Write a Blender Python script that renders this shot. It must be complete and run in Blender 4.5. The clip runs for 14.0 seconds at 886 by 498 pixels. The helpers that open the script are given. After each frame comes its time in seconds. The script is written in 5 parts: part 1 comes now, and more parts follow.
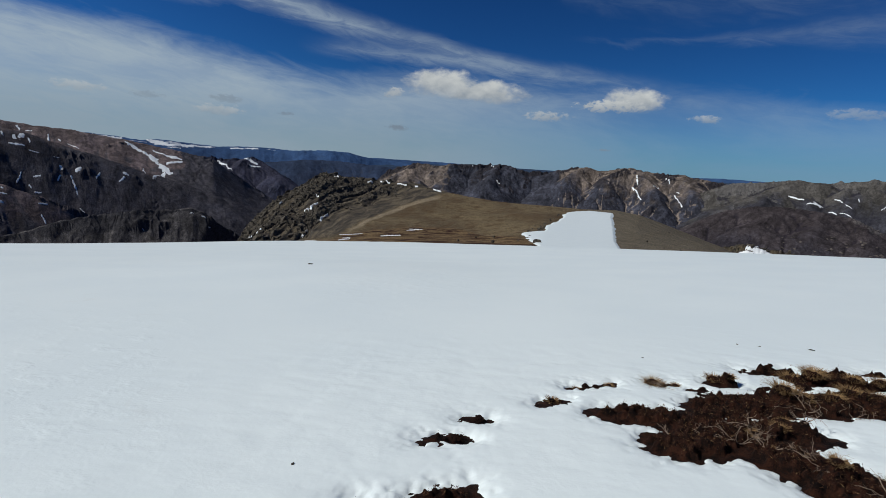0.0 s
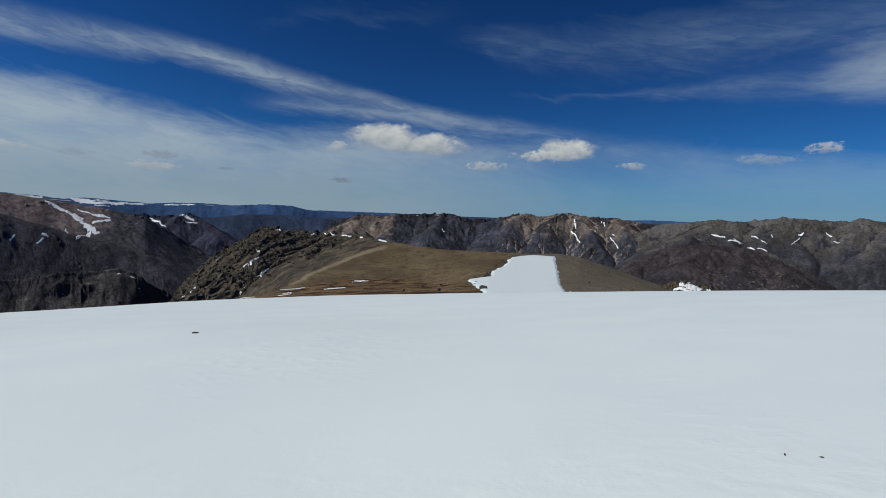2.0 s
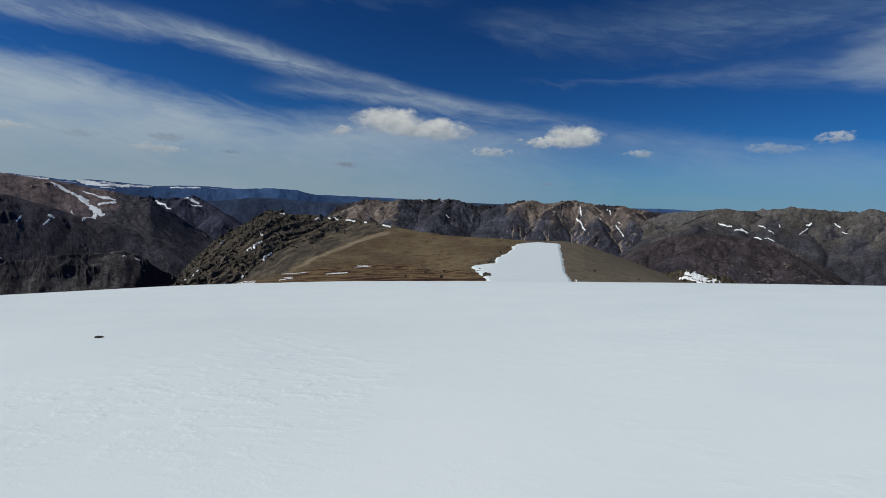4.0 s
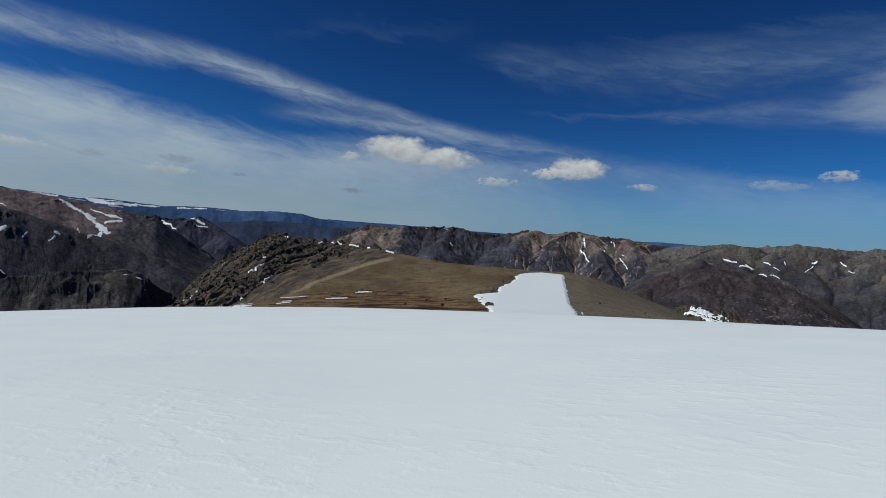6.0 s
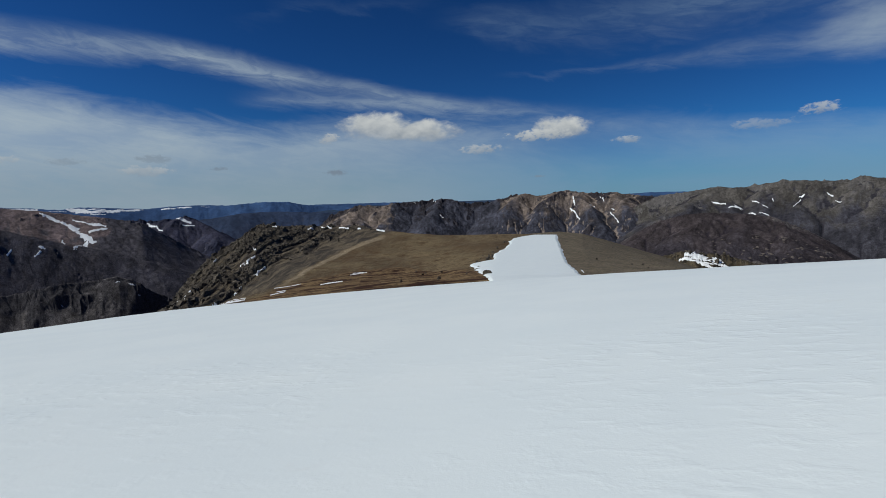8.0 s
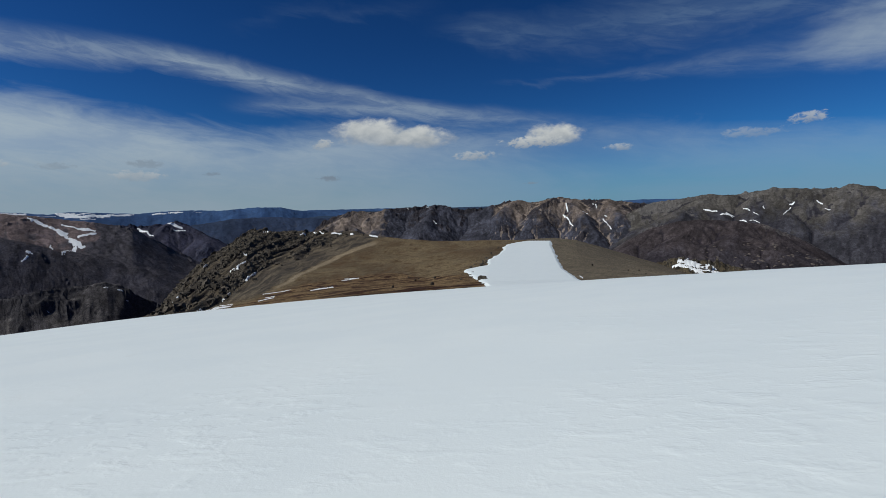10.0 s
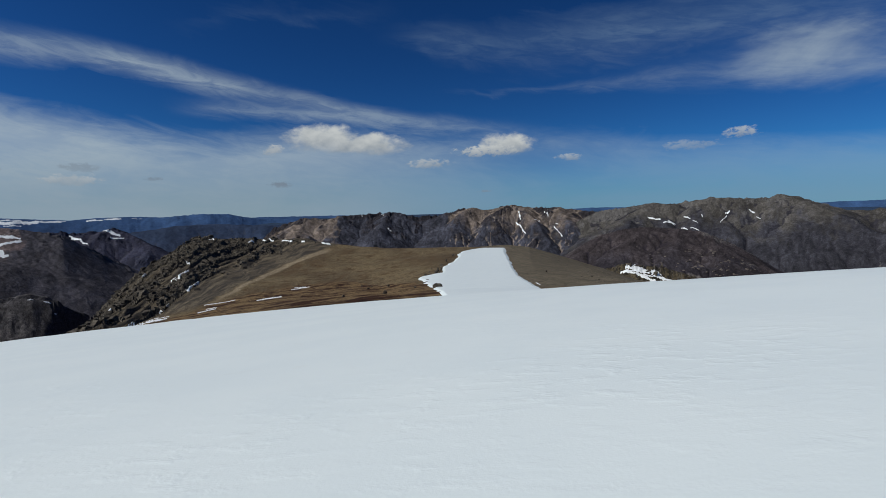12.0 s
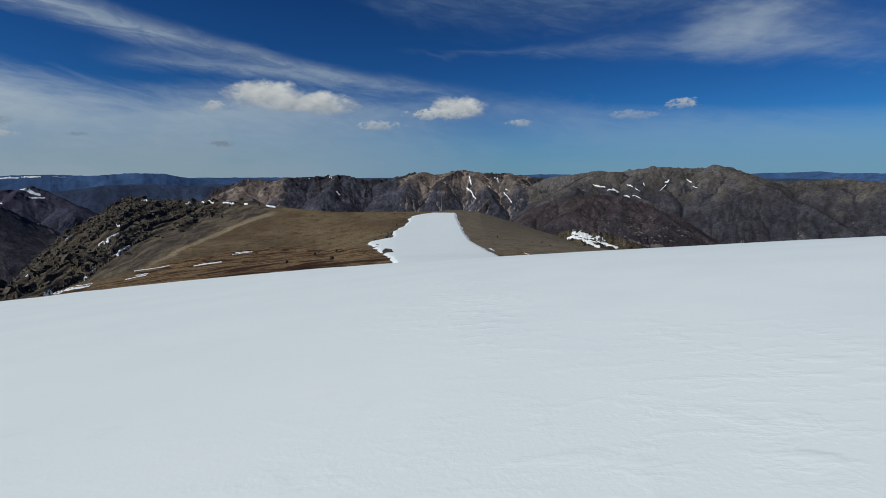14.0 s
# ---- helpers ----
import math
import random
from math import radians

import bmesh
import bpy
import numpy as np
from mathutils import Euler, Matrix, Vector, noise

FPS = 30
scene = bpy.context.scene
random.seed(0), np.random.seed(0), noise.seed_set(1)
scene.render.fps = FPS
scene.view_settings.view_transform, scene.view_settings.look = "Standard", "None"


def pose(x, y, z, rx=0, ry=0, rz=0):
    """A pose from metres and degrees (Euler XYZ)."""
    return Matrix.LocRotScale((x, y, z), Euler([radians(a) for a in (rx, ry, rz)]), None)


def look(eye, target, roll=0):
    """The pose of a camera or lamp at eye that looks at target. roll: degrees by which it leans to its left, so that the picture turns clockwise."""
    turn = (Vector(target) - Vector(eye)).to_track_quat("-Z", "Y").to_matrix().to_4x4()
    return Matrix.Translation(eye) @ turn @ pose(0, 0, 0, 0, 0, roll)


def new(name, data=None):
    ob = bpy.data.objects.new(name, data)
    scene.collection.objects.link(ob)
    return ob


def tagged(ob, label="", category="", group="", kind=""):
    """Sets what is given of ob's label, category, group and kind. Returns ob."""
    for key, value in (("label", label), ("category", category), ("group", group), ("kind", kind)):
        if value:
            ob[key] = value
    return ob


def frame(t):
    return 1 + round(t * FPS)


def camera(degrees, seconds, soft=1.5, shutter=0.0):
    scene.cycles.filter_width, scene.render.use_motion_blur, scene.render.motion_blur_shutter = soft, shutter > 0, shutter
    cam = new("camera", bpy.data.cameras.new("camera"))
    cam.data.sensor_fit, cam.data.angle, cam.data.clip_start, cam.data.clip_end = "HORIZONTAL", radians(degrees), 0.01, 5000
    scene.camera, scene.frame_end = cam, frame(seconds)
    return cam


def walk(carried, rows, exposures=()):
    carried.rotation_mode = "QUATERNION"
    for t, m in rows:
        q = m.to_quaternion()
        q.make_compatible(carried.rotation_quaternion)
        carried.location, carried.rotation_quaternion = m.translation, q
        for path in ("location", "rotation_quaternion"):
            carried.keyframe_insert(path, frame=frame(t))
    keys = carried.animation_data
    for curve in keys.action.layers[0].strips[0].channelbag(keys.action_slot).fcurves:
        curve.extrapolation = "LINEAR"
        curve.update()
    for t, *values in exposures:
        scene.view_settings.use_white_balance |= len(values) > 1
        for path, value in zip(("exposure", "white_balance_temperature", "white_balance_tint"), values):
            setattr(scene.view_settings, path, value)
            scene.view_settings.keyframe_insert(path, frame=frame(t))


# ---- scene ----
# ---- camera ----
PATH = [
    (0, 0.000, 0.000, 0.000, 79.29, -3.50, 0.17),
    (0.5, 0.128, 0.665, -0.089, 79.44, -2.62, -2.71),
    (1, 0.358, 1.298, -0.149, 85.16, -0.08, -3.88),
    (1.5, 0.580, 1.954, -0.247, 85.34, -1.67, -6.56),
    (2, 0.805, 2.661, -0.312, 85.40, -1.88, -6.34),
    (2.5, 0.993, 3.419, -0.384, 84.37, -2.01, -6.17),
    (2.7, 1.069, 3.731, -0.415, 83.57, -1.45, -6.54),
    (5, 1.975, 7.707, -0.880, 84.22, -3.47, -5.00),
    (5.5, 2.117, 8.605, -0.995, 85.39, -3.60, -4.93),
    (6, 2.243, 9.523, -1.107, 86.97, -4.12, -5.24),
    (6.5, 2.359, 10.467, -1.220, 88.43, -4.25, -5.39),
    (7, 2.472, 11.439, -1.337, 87.87, -3.11, -4.28),
    (7.5, 2.580, 12.443, -1.460, 86.34, -0.97, -4.53),
    (8, 2.678, 13.472, -1.603, 83.74, 1.96, -6.65),
    (8.2, 2.718, 13.889, -1.669, 82.99, 1.87, -7.18),
    (10.3, 3.206, 18.412, -2.589, 84.54, 1.72, -7.44),
    (10.5, 3.280, 18.854, -2.656, 83.94, 2.04, -7.27),
    (11, 3.483, 19.967, -2.806, 84.78, 1.89, -8.53),
    (11.5, 3.714, 21.086, -2.947, 85.06, 1.81, -9.62),
    (12, 3.959, 22.212, -3.084, 85.19, 1.43, -12.80),
    (12.5, 4.198, 23.342, -3.220, 84.38, 1.02, -15.30),
    (13, 4.431, 24.474, -3.364, 82.37, 0.56, -19.29),
    (13.5, 4.665, 25.604, -3.513, 82.45, 0.29, -19.28),
    (14, 4.902, 26.732, -3.666, 80.93, 0.30, -18.60),
]
cam = camera(85.14, 14.0, 0.45)
walk(cam, [(t, pose(x, y, z, rx, ry, rz)) for t, x, y, z, rx, ry, rz in PATH])

# ---- sun, sky and clouds ----
SUN_BEARING, SUN_HEIGHT = -96.0, 42.0
sun = new("sun", bpy.data.lights.new("sun", "SUN"))
sun.data.energy, sun.data.angle, sun.data.color = 3.45, radians(0.53), (1.0, 0.965, 0.91)
sb, sh = radians(SUN_BEARING), radians(SUN_HEIGHT)
sun.matrix_world = look((math.sin(sb) * math.cos(sh) * 100, math.cos(sb) * math.cos(sh) * 100, math.sin(sh) * 100), (0, 0, 0))


class Nodes:
    """Short hand for node trees."""

    def __init__(self, tree):
        self.tree = tree

    def add(self, kind):
        return self.tree.nodes.new(kind)

    def put(self, socket, value):
        if hasattr(value, "is_output"):
            self.tree.links.new(value, socket)
        elif isinstance(value, (tuple, list)) and len(value) == 3 and socket.type == "RGBA":
            socket.default_value = (*value, 1)
        else:
            socket.default_value = value

    def math(self, op, a, b=0.0, clamp=False):
        n = self.add("ShaderNodeMath")
        n.operation, n.use_clamp = op, clamp
        self.put(n.inputs[0], a), self.put(n.inputs[1], b)
        return n.outputs[0]

    def ramp(self, x, a, b, lo=0.0, hi=1.0, smooth=True):
        n = self.add("ShaderNodeMapRange")
        n.interpolation_type = "SMOOTHSTEP" if smooth else "LINEAR"
        for k, v in zip((0, 1, 2, 3, 4), (x, a, b, lo, hi)):
            self.put(n.inputs[k], v)
        return n.outputs[0]

    def mix(self, fac, a, b, blend="MIX"):
        n = self.add("ShaderNodeMix")
        n.data_type, n.blend_type = "RGBA", blend
        self.put(n.inputs[0], fac), self.put(n.inputs[6], a), self.put(n.inputs[7], b)
        return n.outputs[2]

    def noise(self, vector, scale, detail=4.0, rough=0.55, warp=0.0, dims="3D"):
        n = self.add("ShaderNodeTexNoise")
        n.noise_dimensions = dims
        if vector is not None:
            self.put(n.inputs["Vector"], vector)
        n.inputs["Scale"].default_value, n.inputs["Detail"].default_value = scale, detail
        n.inputs["Roughness"].default_value, n.inputs["Distortion"].default_value = rough, warp
        return n.outputs["Fac"]

    def vector(self, x, y, z=0.0):
        n = self.add("ShaderNodeCombineXYZ")
        self.put(n.inputs[0], x), self.put(n.inputs[1], y), self.put(n.inputs[2], z)
        return n.outputs[0]


# small heaped clouds: bearing, height, half width, half height, whiteness, thickness
CUMULUS = [(-0.6, 8.1, 5.0, 1.9, 1.0, 1.0), (5.0, 7.5, 4.4, 1.55, 0.95, 1.0), (-6.2, 6.8, 1.3, 0.75, 0.8, 0.8), (20.7, 7.2, 3.6, 1.45, 1.0, 1.0),
           (18.2, 6.5, 3.8, 0.8, 0.88, 0.9), (11.3, 5.2, 2.7, 0.65, 0.75, 0.7), (27.5, 5.4, 1.7, 0.5, 0.85, 0.6), (39.8, 5.9, 3.0, 0.6, 0.7, 0.35),
           (44.3, 6.8, 1.7, 0.62, 0.85, 0.7), (-36.3, 4.5, 2.4, 0.5, 0.85, 0.5), (-24.6, 3.5, 2.6, 0.65, 0.75, 0.6), (-5.6, 3.1, 1.3, 0.42, 0.0, 0.8),
           (-17.9, 3.7, 1.0, 0.24, 0.0, 0.6), (17.7, 1.9, 1.0, 0.18, 0.1, 0.6), (-23.8, 4.7, 1.8, 0.5, 0.05, 0.5), (-31.0, 4.3, 1.8, 0.4, 0.1, 0.4)]


def build_sky():
    world = bpy.data.worlds.new("sky")
    scene.world = world
    world.use_nodes = True
    world.node_tree.nodes.clear()
    N = Nodes(world.node_tree)
    sky = N.add("ShaderNodeTexSky")
    sky.sky_type, sky.sun_disc, sky.sun_elevation, sky.sun_rotation, sky.altitude = "NISHITA", False, sh, sb, 2000.0
    sky.air_density, sky.dust_density, sky.ozone_density = 1.0, 0.3, 4.0
    way = N.add("ShaderNodeTexCoord").outputs["Generated"]
    sep = N.add("ShaderNodeSeparateXYZ")
    N.put(sep.inputs[0], way)
    x, y, z = sep.outputs
    az = N.math("MULTIPLY", N.math("ARCTAN2", x, y), 57.29578)
    el = N.math("MULTIPLY", N.math("ARCSINE", z), 57.29578)
    # deep blue high-mountain air
    deep = N.mix(1.0, sky.outputs[0], SKY_TINT, "MULTIPLY")
    gam = N.add("ShaderNodeGamma")
    N.put(gam.inputs[0], deep)
    gam.inputs[1].default_value = SKY_GAMMA
    base = N.mix(1.0, gam.outputs[0], (SKY_GAIN, SKY_GAIN, SKY_GAIN), "MULTIPLY")
    def curve(points, most):
        """A value that follows the bearing from point to point."""
        n = N.add("ShaderNodeFloatCurve")
        N.put(n.inputs["Value"], N.ramp(az, -70.0, 80.0, 0.0, 1.0, False))
        pts = n.mapping.curves[0].points
        for k, (a, v) in enumerate(points):
            p = pts[k] if k < 2 else pts.new(0.5, 0.5)
            p.location = ((a + 70) / 150, v / most)
        n.mapping.update()
        return N.math("MULTIPLY", n.outputs[0], most)

    def both(a, b):
        """Two thin layers, one over the other."""
        return N.math("SUBTRACT", N.math("ADD", a, b), N.math("MULTIPLY", a, b))

    lean = N.math("ADD", el, N.math("MULTIPLY", az, 0.13))
    streak = N.noise(N.vector(N.math("MULTIPLY", az, 0.10), N.math("MULTIPLY", lean, 0.36), 1.7), 1.0, 8.0, 0.62, 0.9)
    fibre = N.noise(N.vector(N.math("MULTIPLY", az, 0.22), N.math("MULTIPLY", lean, 1.0), 5.1), 1.0, 8.0, 0.64, 0.9)
    broad = N.noise(N.vector(N.math("MULTIPLY", az, 0.06), N.math("MULTIPLY", el, 0.16), 9.0), 1.0, 6.0, 0.58, 0.6)
    wobs = N.math("ADD", N.math("MULTIPLY", N.math("SUBTRACT", streak, 0.5), 3.4), N.math("MULTIPLY", N.math("SUBTRACT", fibre, 0.5), 1.3))
    fib = N.ramp(fibre, 0.28, 0.72)

    def ribbon(middle, half, weight, rough=1.0, soft=-0.2):
        """A long streak of high cloud with frayed edges."""
        off = N.math("ABSOLUTE", N.math("ADD", N.math("SUBTRACT", el, curve(middle, 24.0)), N.math("MULTIPLY", wobs, 0.45 * rough)))
        q = N.math("DIVIDE", off, curve(half, 6.0))
        return N.math("MULTIPLY", N.math("MULTIPLY", N.ramp(q, 1.35, soft), curve(weight, 1.0)), N.math("MULTIPLY", N.ramp(fib, 0.0, 1.0, 0.50, 1.0), N.ramp(broad, 0.36, 0.60, 0.62, 1.0)))

    # the broad veil whose upper edge sinks from left to right
    edge = curve([(-70, 12.5), (-38, 11.5), (-32, 11.1), (-25.6, 10.2), (-20, 9.1), (-13, 8.5), (-6, 9.0), (3, 9.2), (12, 8.8), (24, 8.8), (35, 7.6), (46, 6.6), (80, 6.0)], 20.0)
    below = N.math("ADD", N.math("SUBTRACT", edge, el), wobs)
    veil = N.math("MULTIPLY", N.ramp(below, -0.9, 3.2), curve([(-70, 0.92), (-38, 0.92), (-20, 0.88), (-8, 0.76), (3, 0.66), (14, 0.50), (26, 0.42), (45, 0.38), (80, 0.40)], 1.0))
    veil = N.math("MULTIPLY", veil, N.math("MULTIPLY", N.ramp(fib, 0.0, 1.0, 0.88, 1.0), N.ramp(broad, 0.34, 0.62, N.ramp(az, 0.0, 25.0, 0.80, 0.45), 1.0)))
    band = ribbon([(-70, 13.6), (-38, 14.5), (-32, 14.9), (-25, 15.0), (-17, 14.4), (-11, 13.3), (-3, 12.3), (4, 11.1), (13, 9.9), (24, 8.8), (80, 4.0)],
                  [(-70, 1.7), (-38, 1.7), (-25, 1.5), (-11, 1.35), (-3, 1.1), (4, 1.0), (24, 0.9), (80, 0.9)],
                  [(-70, 0.6), (-38, 0.72), (-25, 0.74), (-11, 0.66), (-3, 0.55), (4, 0.42), (13, 0.28), (26, 0.0), (80, 0.0)])
    strand = ribbon([(-70, 11), (-16, 11.0), (-5.8, 10.9), (2, 10.5), (8, 9.9), (15, 9.2), (26, 8.0), (80, 8)], [(-70, 1.0), (80, 1.0)],
                    [(-70, 0.0), (-17, 0.0), (-9, 0.50), (2, 0.50), (9, 0.40), (18, 0.25), (28, 0.0), (80, 0.0)])
    line = ribbon([(-70, 13), (17, 13.0), (27, 13.0), (36, 12.9), (46, 12.6), (80, 9)], [(-70, 0.5), (17, 0.35), (27, 0.6), (36, 1.2), (46, 1.8), (80, 2)],
                  [(-70, 0.0), (12, 0.0), (18, 0.08), (27, 0.14), (36, 0.22), (46, 0.22), (66, 0.2), (80, 0.2)], 1.6, -0.4)
    fan = ribbon([(-70, 19), (9, 19.0), (20, 18.2), (32, 17.8), (45, 17.5), (80, 16)], [(-70, 1.5), (8, 1.2), (14, 2.6), (30, 3.2), (80, 3.2)],
                 [(-70, 0.0), (5, 0.0), (12, 0.22), (24, 0.34), (40, 0.38), (80, 0.3)], 2.6, -0.8)
    feather = ribbon([(-70, 20), (-14, 19.0), (-6, 20.5), (4, 21.0), (80, 21)], [(-70, 1.2), (80, 1.2)], [(-70, 0.0), (-17, 0.0), (-10, 0.08), (2, 0.07), (9, 0.0), (80, 0.0)], 3.0, -0.5)
    # the thicker torn cloud on the right
    dx = N.math("DIVIDE", N.math("SUBTRACT", az, 53.0), 10.5)
    dy = N.math("DIVIDE", N.math("SUBTRACT", el, N.math("SUBTRACT", 12.4, N.math("MULTIPLY", N.math("SUBTRACT", az, 53.0), 0.22))), 3.6)
    torn = N.math("ADD", N.math("POWER", dx, 2.0), N.math("POWER", dy, 2.0))
    torn = N.math("SUBTRACT", torn, N.math("ADD", N.math("MULTIPLY", N.math("SUBTRACT", broad, 0.5), 4.5), N.math("MULTIPLY", wobs, 0.30)))
    torn = N.math("MULTIPLY", N.ramp(torn, 1.4, -1.2), 0.72)
    thin = veil
    for other in (band, strand, line, fan, feather, torn):
        thin = both(thin, other)
    low = N.math("MULTIPLY", N.ramp(el, 5.5, 0.0), N.ramp(az, -5.0, 40.0, 0.74, 0.66))
    thin = both(thin, N.math("MULTIPLY", low, N.ramp(broad, 0.30, 0.65, 0.75, 1.0)))
    veil_colour = N.mix(N.ramp(el, 1.0, 8.0), N.mix(N.ramp(az, -12.0, 30.0), VEIL_LOW, VEIL_BLUE), VEIL_HIGH)
    veil_colour = N.mix(N.ramp(el, 14.5, 18.0), veil_colour, VEIL_TOP)
    colour = N.mix(thin, base, veil_colour)
    # heaped clouds
    puff = N.noise(N.vector(N.math("MULTIPLY", az, 0.36), N.math("MULTIPLY", el, 0.62), 2.0), 1.0, 5.0, 0.5, 0.1)
    puff2 = N.noise(N.vector(N.math("MULTIPLY", az, 0.62), N.math("MULTIPLY", el, 0.9), 12.0), 1.0, 5.0, 0.52, 0.2)
    puff3 = N.noise(N.vector(N.math("MULTIPLY", az, 1.5), N.math("MULTIPLY", el, 2.4), 6.0), 1.0, 5.0, 0.58, 0.3)
    swell = N.math("ADD", N.math("MULTIPLY", N.math("SUBTRACT", puff, 0.5), 1.8), N.math("MULTIPLY", N.math("SUBTRACT", puff3, 0.5), 0.7))
    ragged = N.math("ADD", N.math("MULTIPLY", N.math("SUBTRACT", puff2, 0.5), 1.6), N.math("MULTIPLY", N.math("SUBTRACT", puff3, 0.5), 3.6))
    for a, e, w, h, white, thick in CUMULUS:
        dx = N.math("DIVIDE", N.math("SUBTRACT", az, a), w)
        dy = N.math("DIVIDE", N.math("SUBTRACT", el, e), h)
        low = N.math("MULTIPLY", N.math("MINIMUM", dy, 0.0), 1.15)
        q = N.math("ADD", N.math("MULTIPLY", dx, dx), N.math("ADD", N.math("POWER", N.math("MAXIMUM", dy, 0.0), 2.0), N.math("POWER", N.math("ABSOLUTE", low), 2.5)))
        d = N.math("ADD", N.math("SUBTRACT", 0.95 if h > 1 else 1.0, q), swell if h > 1 else ragged)
        alpha = N.math("MULTIPLY", N.math("MULTIPLY", N.ramp(d, -0.05, 0.85 if h > 1 else 1.05), N.ramp(dy, -1.3, 0.1, 0.45, 1.0)), thick)
        lit = N.math("ADD", N.math("MULTIPLY", dy, 0.42), N.math("MULTIPLY", N.math("SUBTRACT", puff2, 0.5), 1.0))
        lit = N.math("MULTIPLY", N.ramp(lit, -0.85, 0.60), white)
        colour = N.mix(alpha, colour, N.mix(lit, CLOUD_SHADE, CLOUD_LIT))
    bg = N.add("ShaderNodeBackground")
    N.put(bg.inputs[0], colour)
    out = N.add("ShaderNodeOutputWorld")
    N.tree.links.new(bg.outputs[0], out.inputs[0])


SKY_TINT, SKY_GAMMA, SKY_GAIN = (0.090, 0.200, 0.278), 1.35, 0.152
VEIL_LOW, VEIL_BLUE, VEIL_HIGH, VEIL_TOP = (0.256, 0.332, 0.398), (0.160, 0.280, 0.420), (0.365, 0.445, 0.50), (0.25, 0.36, 0.46)
CLOUD_SHADE, CLOUD_LIT = (0.170, 0.215, 0.270), (0.56, 0.585, 0.58)
build_sky()
# ---- materials ----
def material(name):
    m = bpy.data.materials.new(name)
    m.use_nodes = True
    N = Nodes(m.node_tree)
    return m, N, m.node_tree.nodes["Principled BSDF"]


def bump(N, bsdf, height, strength, distance, after=None):
    b = N.add("ShaderNodeBump")
    b.inputs["Strength"].default_value, b.inputs["Distance"].default_value = strength, distance
    N.put(b.inputs["Height"], height)
    if after is not None:
        N.put(b.inputs["Normal"], after)
    N.put(bsdf.inputs["Normal"], b.outputs[0])
    return b.outputs[0]


def snow_material(name="snow", grain=1.0, tint=(0.788, 0.876, 0.868)):
    """Old spring snow: coarse, slightly dirty, with soft hollows and low wind-shaped lumps."""
    m, N, bsdf = material(name)
    co = N.add("ShaderNodeTexCoord").outputs["Object"]
    sep = N.add("ShaderNodeSeparateXYZ")
    N.put(sep.inputs[0], co)
    u = N.math("SUBTRACT", N.math("MULTIPLY", sep.outputs[0], 0.92), N.math("MULTIPLY", sep.outputs[1], 0.38))
    v = N.math("ADD", N.math("MULTIPLY", sep.outputs[0], 0.38), N.math("MULTIPLY", sep.outputs[1], 0.92))
    drift = N.vector(N.math("MULTIPLY", u, 0.7), v, 0.0)
    soft = N.noise(co, 0.35 * grain, 4, 0.5)
    where = N.ramp(N.noise(co, 0.15 * grain, 4, 0.55), 0.40, 0.64, 0.22, 1.0)
    lumps = N.noise(drift, 3.2 * grain, 4, 0.5, 0.2)
    mid = N.math("MULTIPLY", N.math("ADD", N.ramp(lumps, 0.46, 0.74), N.math("MULTIPLY", lumps, 0.8)), where)
    fine = N.noise(co, 26.0 * grain, 4, 0.6)
    dirt = N.noise(co, 0.9 * grain, 8, 0.7, 0.8)
    c = N.mix(N.ramp(soft, 0.3, 0.7), tint, (tint[0] * 0.955, tint[1] * 0.965, tint[2] * 0.975))
    c = N.mix(N.math("MULTIPLY", N.ramp(dirt, 0.60, 0.82), 0.16), c, (0.50, 0.46, 0.40))
    N.put(bsdf.inputs["Base Color"], c)
    bsdf.inputs["Roughness"].default_value = 0.5
    bsdf.inputs["Specular IOR Level"].default_value = 0.25
    n = bump(N, bsdf, mid, 0.5, 0.013 / grain)
    bump(N, bsdf, fine, 0.3, 0.006 / grain, n)
    return m


def attribute(N, name):
    n = N.add("ShaderNodeAttribute")
    n.attribute_name = name
    return n.outputs["Fac"]


